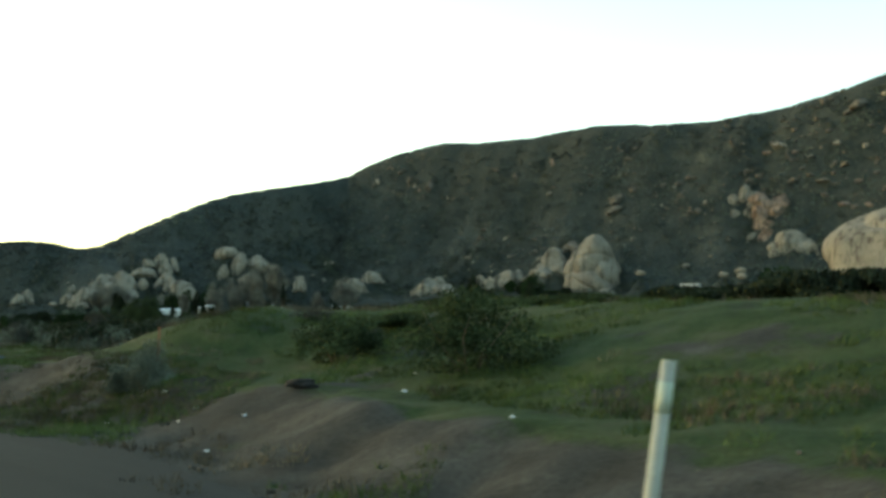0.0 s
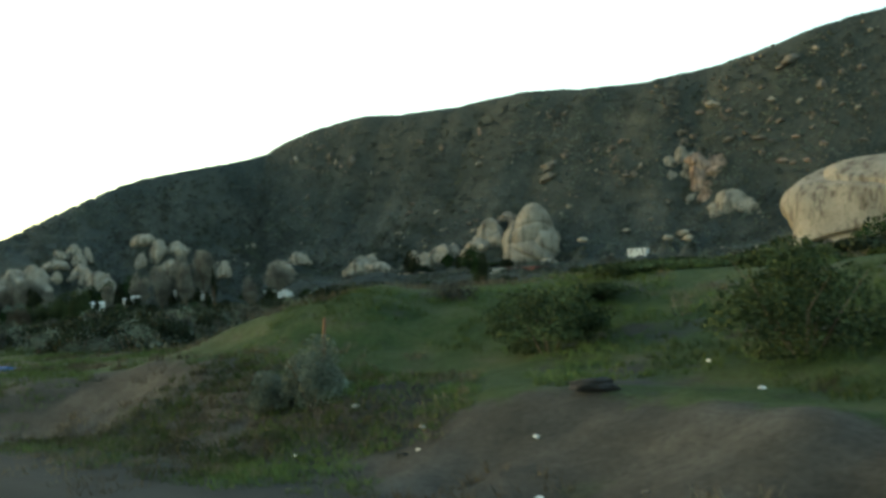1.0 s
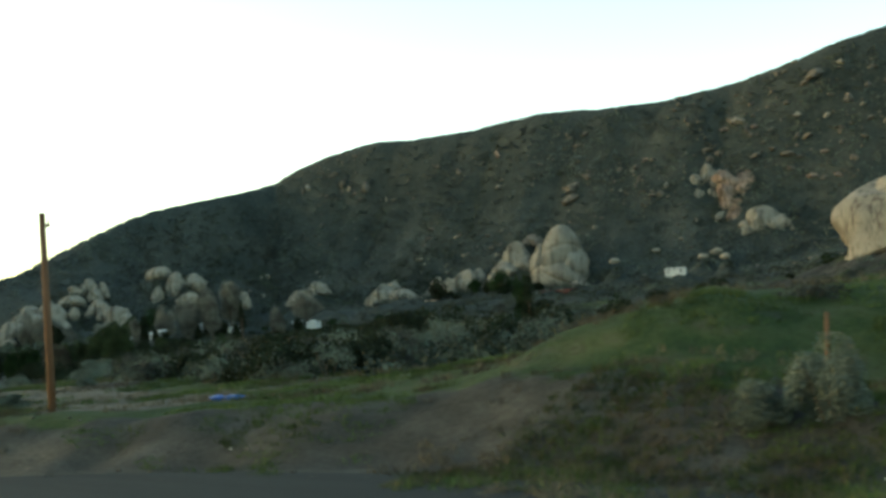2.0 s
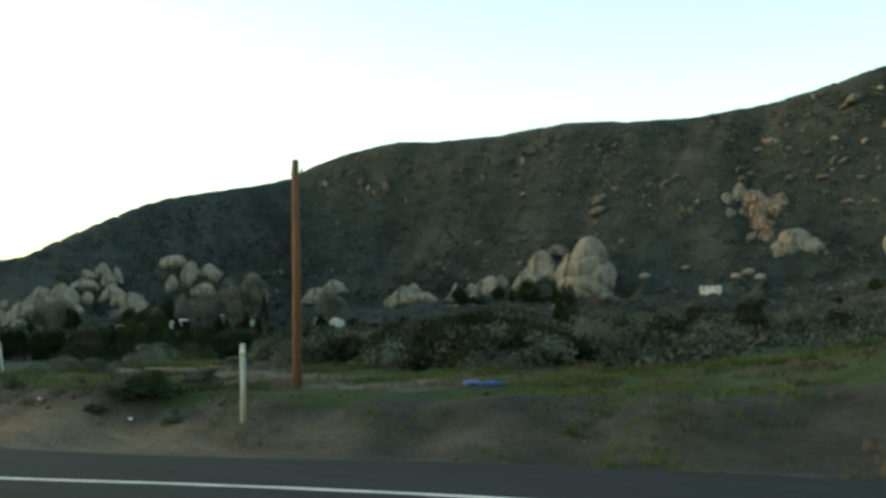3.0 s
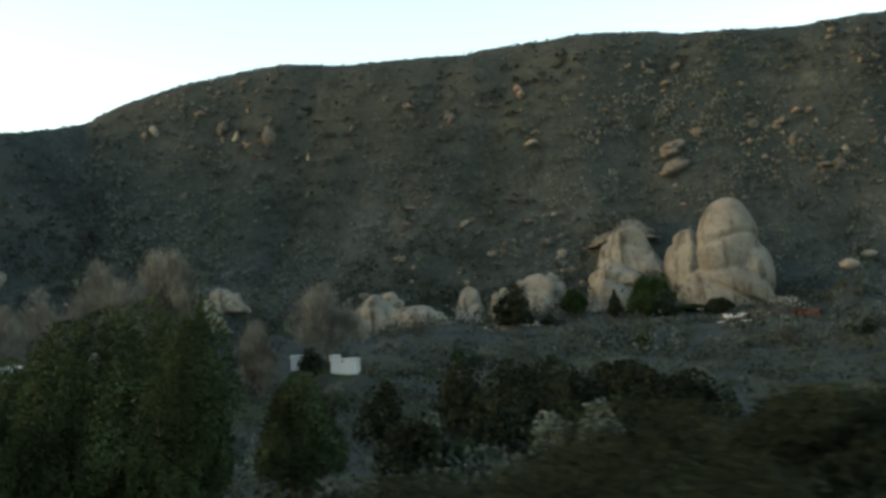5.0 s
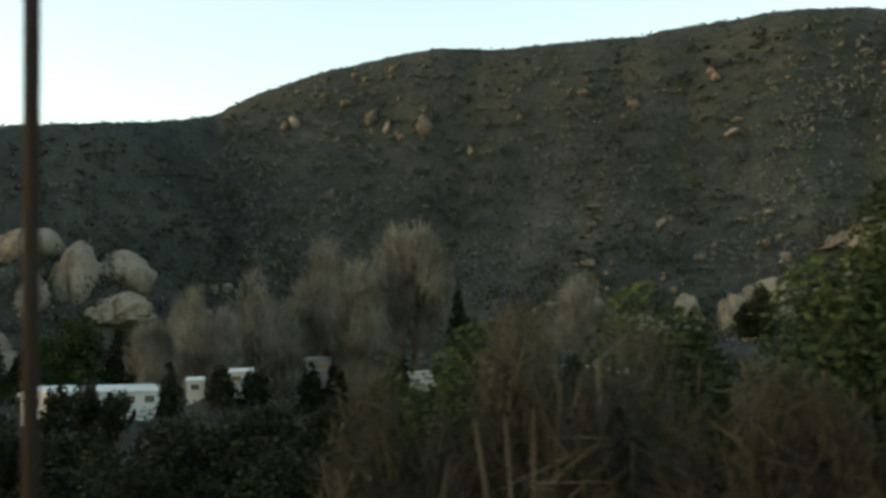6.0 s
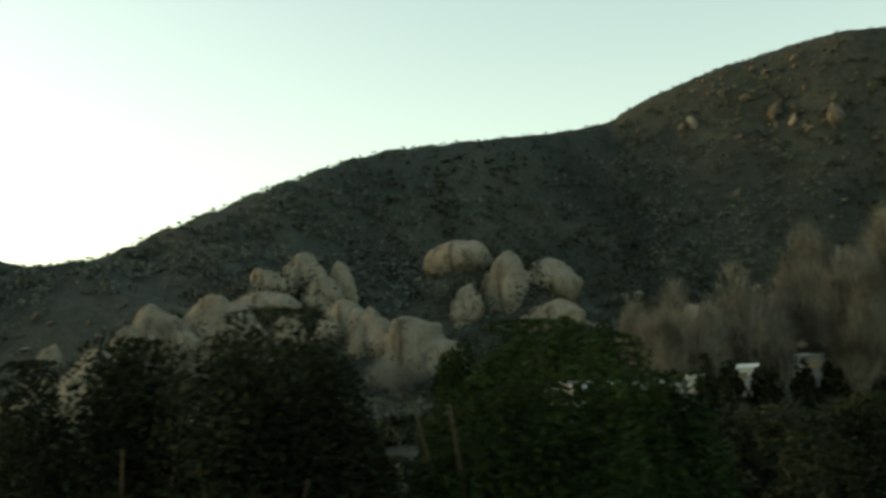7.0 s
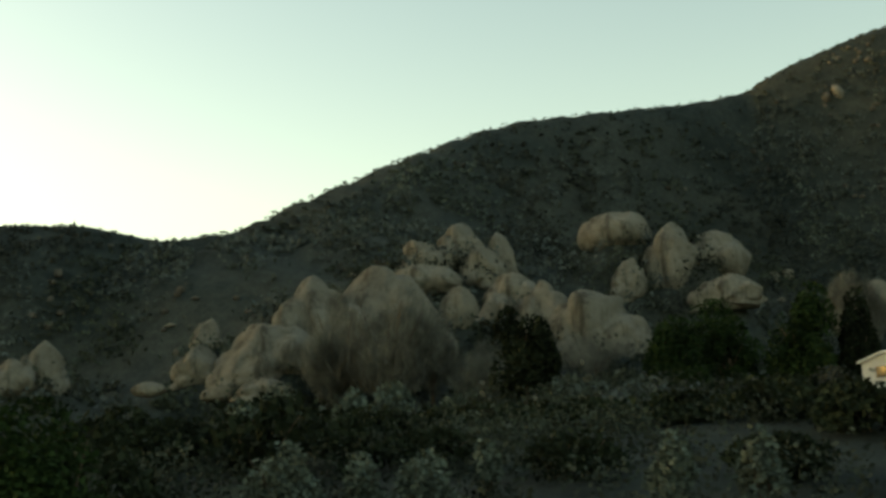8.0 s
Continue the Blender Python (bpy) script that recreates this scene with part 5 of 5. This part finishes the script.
shrub("sage", -115.84, 51.84, 0.85, 0.56)
shrub("dark", -109.32, 38.96, 1.98, 0.68)
shrub("dark", -110.32, 41.21, 2.27, 0.71)
shrub("dark", -109.47, 42.42, 2.11, 0.65)
shrub("dark", -110.00, 44.92, 2.35, 0.54)
shrub("dark", -108.76, 46.17, 2.34, 0.49)
shrub("dark", -107.45, 47.29, 2.31, 0.59)
shrub("dark", -105.39, 47.52, 2.33, 0.72)
shrub("dark", -103.34, 46.41, 1.72, 0.75)
shrub("dark", -109.71, 38.17, 1.65, 0.86)
shrub("dark", -104.02, 41.02, 1.26, 0.57)
shrub("dark", -105.83, 40.57, 1.51, 0.46)
shrub("dark", -106.25, 39.21, 1.31, 0.52)
shrub("dark", -102.19, 42.44, 1.22, 0.50)
shrub("dark", -99.94, 42.46, 1.68, 1.17)
shrub("dark", -99.04, 43.38, 1.24, 1.16)
shrub("dark", -97.65, 43.29, 1.31, 1.31)
shrub("dark", -97.97, 45.59, 1.49, 1.17)
shrub("dark", -97.61, 47.04, 1.93, 1.30)
shrub("dark", -96.95, 48.59, 2.21, 1.40)
shrub("dark", -96.14, 50.10, 2.30, 1.53)
shrub("dark", -94.69, 50.68, 2.25, 1.62)
shrub("dark", -93.32, 50.07, 1.92, 1.78)
shrub("dark", -94.57, 43.04, 1.51, 1.30)
shrub("dark", -93.20, 43.74, 1.61, 1.45)
shrub("dark", -91.79, 43.74, 1.38, 1.42)
shrub("dark", -95.52, 41.80, 1.22, 1.30)
shrub("dark", -89.45, 59.00, 2.34, 2.15)
shrub("dark", -89.25, 63.19, 2.80, 1.78)
shrub("dark", -86.67, 59.64, 2.30, 1.98)
shrub("dark", -86.12, 63.77, 2.59, 1.56)
shrub("dark", -83.80, 58.00, 2.36, 1.95)
shrub("dark", -82.80, 60.07, 2.21, 1.57)
shrub("dark", -90.22, 54.56, 1.40, 1.82)
shrub("dark", -86.23, 53.61, 1.73, 1.65)
shrub("dark", -85.27, 54.80, 2.02, 1.68)
shrub("dark", -86.15, 48.50, 1.47, 1.33)
shrub("sage", -83.56, 49.99, 1.03, 1.21)
shrub("sage", -82.90, 51.05, 0.88, 1.34)
shrub("sage", -86.21, 49.52, 0.58, 1.29)
shrub("sage", -82.39, 49.07, 0.87, 1.02)
shrub("dark", -103.90, 53.89, 0.67, 1.02)
shrub("dark", -103.32, 54.53, 0.67, 1.04)
shrub("dark", -104.81, 59.05, 0.78, 1.32)
shrub("dark", -104.19, 59.65, 0.79, 1.29)
shrub("dark", -103.08, 60.73, 0.79, 1.30)
shrub("dark", -101.72, 60.96, 0.77, 1.47)
shrub("dark", -100.14, 66.99, 0.87, 1.23)
shrub("dark", -61.00, 44.79, 3.83, 2.53)
shrub("dark", -58.13, 41.59, 3.74, 2.26)
shrub("dark", -57.18, 44.01, 3.89, 2.39)
shrub("dark", -62.90, 43.97, 3.87, 2.32)
shrub("dark", -65.18, 45.09, 3.27, 2.23)
shrub("dark", -53.72, 34.60, 2.58, 1.25)
shrub("dark", -54.94, 33.17, 2.79, 1.24)
shrub("dark", -78.85, 34.05, 3.20, 1.48)
shrub("dark", -77.59, 35.54, 3.24, 1.56)
shrub("dark", -78.37, 39.09, 3.50, 1.78)
shrub("dark", -76.65, 40.76, 3.75, 1.86)
shrub("dark", -75.29, 43.26, 3.85, 2.01)
shrub("dark", -73.13, 44.92, 3.85, 2.06)
shrub("dark", -71.26, 46.20, 3.62, 2.12)
shrub("dark", -68.34, 45.65, 3.45, 2.14)
shrub("dark", -78.72, 30.92, 2.99, 1.27)
shrub("sage", -18.96, 9.95, 0.85, 0.88)
shrub("sage", -19.61, 9.81, 0.58, 0.50)
shrub("brush", -14.08, 12.79, 2.02, 1.28)
shrub("brush", -18.92, 15.00, 1.85, 0.27)
shrub("brush", -19.35, 17.67, 2.37, 0.25)
shrub("brush", -17.89, 19.21, 2.71, 0.25)
shrub("dark", -15.02, 22.80, 3.06, 0.67)
shrub("dark", -17.22, 22.44, 2.75, 0.38)
shrub("dark", -13.99, 23.45, 2.32, 0.65)
shrub("brush", -17.87, 13.01, 1.38, 0.88)
shrub("dry", -18.35, 14.00, 0.65, 0.36)
shrub("dry", -32.61, 17.52, 0.80, 0.67)
shrub("dry", -25.94, 14.95, 0.51, 0.29)
shrub("dry", -36.25, 26.40, 1.39, 0.69)
shrub("dry", -21.46, 14.73, 0.97, 0.32)
shrub("sage", -68.31, 28.65, 2.50, 1.25)
shrub("sage", -69.96, 31.60, 1.15, 0.95)
shrub("sage", -83.89, 38.15, 1.84, 0.74)
shrub("sage", -73.80, 27.06, 1.25, 0.74)
shrub("sage", -70.87, 26.00, 1.30, 0.65)
shrub("sage", -54.95, 27.54, 0.81, 0.68)
shrub("sage", -72.43, 25.08, 1.30, 0.43)
shrub("sage", -79.29, 36.25, 1.26, 0.46)
shrub("sage", -65.11, 42.31, 1.15, 0.38)
shrub("sage", -70.88, 45.55, 1.11, 0.44)
shrub("brush", -61.93, 27.06, 1.84, 1.13)
shrub("dry", -53.13, 21.21, 0.59, 0.29)
shrub("dry", -51.44, 20.07, 0.64, 0.24)
shrub("dry", -58.07, 26.45, 0.44, 0.18)
shrub("dry", -50.69, 21.41, 0.88, 0.32)
shrub("dry", -69.04, 32.47, 0.99, 0.46)
shrub("sage", -42.88, 7.65, 0.83, 0.36)
shrub("sage", -44.55, 7.31, 0.64, 0.24)
shrub("sage", -40.97, 13.75, 0.55, 0.23)
shrub("sage", -36.42, 9.63, 0.74, 0.31)
shrub("dry", -38.80, 7.26, 0.43, 0.21)
shrub("dry", -34.48, 6.42, 0.31, 0.16)
shrub("dry", -38.67, 8.48, 0.20, 0.15)
shrub("brush", -34.26, 7.15, 1.19, 0.43)
shrub("brush", -41.39, 7.62, 0.78, 0.32)
shrub("sage", -42.91, 11.22, 0.58, 0.31)
shrub("sage", -33.03, 6.79, 0.34, 0.20)
mobile_home(-103.82, 49.86, 2.79, 0.65, 79)
cabin(-104.05, 54.76, 0.74, 0.57, 35)
cabin(-104.85, 54.18, 0.41, 0.55, 37)
shed(-105.08, 60.06, 0.97, 0.67, 31)
cabin(-104.36, 60.48, 0.48, 0.48, 30)
shed(-103.90, 61.31, 0.75, 0.47, 28)
cabin(-102.54, 61.45, 0.86, 0.25, 26)
cabin(-100.86, 67.59, 0.86, 0.24, 20)
cabin(-99.15, 68.16, 1.05, 0.29, 17)
cabin(-100.16, 68.89, 0.54, 0.48, 18)
garden_wall(-98.65, 84.43, 3.41, 0.48, 18)
cabin(-96.55, 85.57, 1.12, 0.20, 15)
red_house(-84.89, 86.99, 4.77, 0.20, 7)
cabin(-86.37, 85.38, 1.09, 0.20, 5)
cabin(-86.09, 83.90, 1.52, 0.20, 5)
camper(-72.37, 89.55, 1.85, 0.45, 18)
marker_post(-4.86, 6.02, 1.49, 8, 51)
marker_post(-31.68, 7.02, 1.02, 0, 45)
marker_post(-49.83, 12.40, 0.88, -8, 36)
slender_pole(-88.06, 33.80, 4.2)
utility_pole(-32.49, 8.63, 3.44)
blue_sheet(-31.30, 11.20)
black_sack(-15.22, 10.65)
leaning_pole(-19.10, 10.21, 1.01)
litter(-36.77, 6.74, 0.10)
litter(-38.08, 6.52, 0.08)
litter(-37.34, 6.10, 0.07)
litter(-33.85, 6.64, 0.10)
litter(-41.13, 6.46, 0.05)
litter(-15.25, 9.75, 0.09)
litter(-15.14, 12.61, 0.10)
litter(-13.80, 11.40, 0.10)
litter(-17.96, 8.91, 0.06)
litter(-15.30, 8.85, 0.06)
litter(-16.98, 9.87, 0.12)
litter(-18.60, 11.71, 0.10)
litter(-18.14, 9.91, 0.10)
litter(-14.32, 8.71, 0.08)
litter(-19.09, 9.99, 0.10)
litter(-40.51, 23.43, 0.15)
litter(-27.19, 8.61, 0.05)
litter(-16.50, 9.36, 0.06)
litter(-9.96, 9.92, 0.08)

# ---------------------------------------------------------------- the shrubby valley floor
def thicket():
    r = np.random.default_rng(61)
    protos = []
    for k, kind in enumerate(("sage", "dark", "dry", "green", "sage", "dark")):
        name, label, mat, leaf, n = KINDS[kind]
        protos.append(make_shrub(name, label, "bush", 1.3, 1.2, 0.8, leaf * 1.1, 1100, mat, 700 + k, "valley floor shrubs", 0.02, 0.0, 3))
    count = 0
    while count < 280:
        x, y = r.uniform(-150, -20), r.uniform(12, 92)
        d = land(x, y)[1][0]
        near = min(math.hypot(x - px, y - py) for px, py in ((-46, 8), (-54, 12), (-62, 17), (-70, 23), (-77, 28), (-84, 32), (-90, 32), (-95, 31.5)))
        if d < 24 or near < 9 or (x > -45 and y < 30) or math.hypot(x + 101, y - 45) < 5:
            continue
        k = int(r.integers(0, 6))
        if count < 6:
            k = count
            put(protos[k], x, y, r.uniform(0.7, 1.3), r.uniform(0, 360))
        else:
            s = r.uniform(0.5, 1.35)
            scatter_copies(protos[k], [(x, y, s, r.uniform(0, 360))])
        count += 1
    # a band of brush behind the sandy wash
    for k in range(230):
        q = r.uniform(0, len(SAND_STRIP) - 1.001)
        i = int(q)
        (ax, ay), (bx, by) = SAND_STRIP[i], SAND_STRIP[i + 1]
        L = math.hypot(bx - ax, by - ay)
        off = 3.2 + 13 * r.uniform() ** 1.6
        x, y = ax + (bx - ax) * (q - i) + (by - ay) / -L * -off * 0.4, ay + (by - ay) * (q - i) + abs(bx - ax) / L * off
        scatter_copies(protos[int(r.choice([0, 1, 2, 4, 5, 0]))], [(x, y, r.uniform(0.45, 1.2), r.uniform(0, 360))])


thicket()


def from_sand(x, y):
    """Distance to the middle of the sandy wash; negative on the road's side."""
    best = np.full(np.shape(x), 99.0)
    for (ax, ay), (bx, by) in zip(SAND_STRIP, SAND_STRIP[1:]):
        u = np.clip(((x - ax) * (bx - ax) + (y - ay) * (by - ay)) / ((bx - ax) ** 2 + (by - ay) ** 2), 0, 1)
        q = np.hypot(x - ax - u * (bx - ax), y - ay - u * (by - ay))
        side = np.where((bx - ax) * (y - ay) - (by - ay) * (x - ax) < 0, 1.0, -1.0)
        best = np.where(q < np.abs(best), q * side, best)
    return best


def undergrowth(name, label, mat, n, x0, x1, y0, y1, size, spread, tall, seed, keep, m=8, blade=False):
    """Countless low plants as one mesh: m leaves in a dome about each place."""
    r = np.random.default_rng(seed)
    x, y = r.uniform(x0, x1, n), r.uniform(y0, y1, n)
    z, d = land(x, y)
    ok = keep(x, y, d)
    x, y, z = x[ok], y[ok], z[ok]
    s = r.uniform(0.5, 1.4, (len(x), 1, 1))
    q = r.normal(size=(len(x), m, 3))
    q /= np.linalg.norm(q, axis=2)[:, :, None]
    q[:, :, 2] = np.abs(q[:, :, 2])
    c = np.stack([x, y, z], 1)[:, None, :] + q * s * np.array([spread, spread, tall]) * r.uniform(0.55, 1.0, (len(x), m, 1))
    c = c.reshape(-1, 3)
    if blade:
        a = r.normal(size=c.shape) * np.array([0.5, 0.5, 0.2]) + np.array([0, 0, 1.0])
        b = np.cross(a, r.normal(size=c.shape))
        b *= size * 0.09 / (np.linalg.norm(b, axis=1)[:, None] + 1e-9)
        a *= size * r.uniform(0.6, 1.6, (len(c), 1))
        v, f = np.stack([c - b, c + b, c + b * 0.3 + a, c - b * 0.3 + a], 1).reshape(-1, 3), np.arange(4 * len(c)).reshape(-1, 4)
    else:
        v, f = quads(c, size, seed)
    tagged(new(name, np_mesh(name, v, f, mat, False)), label, "plants", kind="stuff")


undergrowth("low_scrub", "low dark brush covering the valley floor", DARK_BRUSH, 17000, -165, -30, 14, 100, 0.08, 0.6, 0.5, 71,
            lambda x, y, d: (d > 24) & (vnoise(x * 0.15, y * 0.15, 77) > -0.45) & ((from_sand(x, y) > 4) | (x < -76)) & (np.hypot(x + 81, y - 30) > 9) & (np.hypot(x + 92, y - 31.5) > 9) & (np.hypot(x + 101.5, y - 46) > 4.2) & ~((x > -128) & (x < -88) & (y < 62)), 24)
undergrowth("dark_undergrowth", "dense dark green brush on the valley floor", DARK_BRUSH, 3600, -130, -88, 24, 66, 0.036, 0.62, 0.46, 72,
            lambda x, y, d: (d > 22) & (np.hypot(x + 88, y - 32) > 9.5) & (np.hypot(x + 95, y - 31.5) > 9.5) & (np.hypot(x + 101.5, y - 46) > 3.4), 80)
undergrowth("sage_tufts", "low pale grey-green sage among the brush", SAGE, 450, -120, -34, 14, 60, 0.045, 0.35, 0.35, 75,
            lambda x, y, d: (d > 26) & (vnoise(x * 0.2, y * 0.2, 81) > 0.1) & ((from_sand(x, y) > 3) | (x < -76)) & (np.hypot(x + 81, y - 30) > 9) & (np.hypot(x + 92, y - 31.5) > 9), 40)
undergrowth("weeds", "straggling green weeds and grass tufts on the bank", GRASS_BLADE, 26000, -62, 4, 7.6, 20, 0.06, 0.14, 0.02, 73,
            lambda x, y, d: vnoise(x * 0.5, y * 0.5, 79) + 0.5 * vnoise(x * 1.7, y * 1.7, 80) > 0.1, 12, True)
undergrowth("dead_grass", "dry straw-coloured grass along the verge", STRAW, 9000, -62, 4, 6.4, 18, 0.075, 0.16, 0.02, 74,
            lambda x, y, d: vnoise(x * 0.6, y * 0.6, 83) + 0.4 * vnoise(x * 1.9, y * 1.9, 84) > 0.25, 14, True)
rock_scatter("verge_stones", "small stones and clods along the verge", SCREE, lambda r, n: (r.uniform(-55, 4, n), r.uniform(6.2, 10, n)), 260, 0.01, 0.045, 8, 3.0)
rock_scatter("bank_clods", "grey-brown clods and eroded lumps on the road bank", CLOD, clustered(lambda r, n: (r.uniform(-50, 4, n), r.uniform(6.2, 8.1, n)), 0.25, 4), 700, 0.01, 0.05, 12, 2.6)

MX, MY = -19.7, 8.9
for k, (cover, mat, many, m, blade) in enumerate((("dry_bank_brush", DRY_SCRUB, 90, 30, False), ("straw_on_mound", STRAW, 800, 16, True), ("grass_on_mound", GRASS_BLADE, 1300, 16, True))):
    undergrowth(cover, "low mottled growth covering a roadside mound", mat, many, MX - 3.4, MX + 3.4, MY - 1.6, MY + 2.8, 0.02 if not blade else 0.06, 0.16, 0.05, 90 + k,
                lambda x, y, d: (np.hypot(x - MX, y - MY) < 3.3) & (vnoise(x * 0.9 + 7 * k, y * 0.9, 85) > -0.15), m, blade)
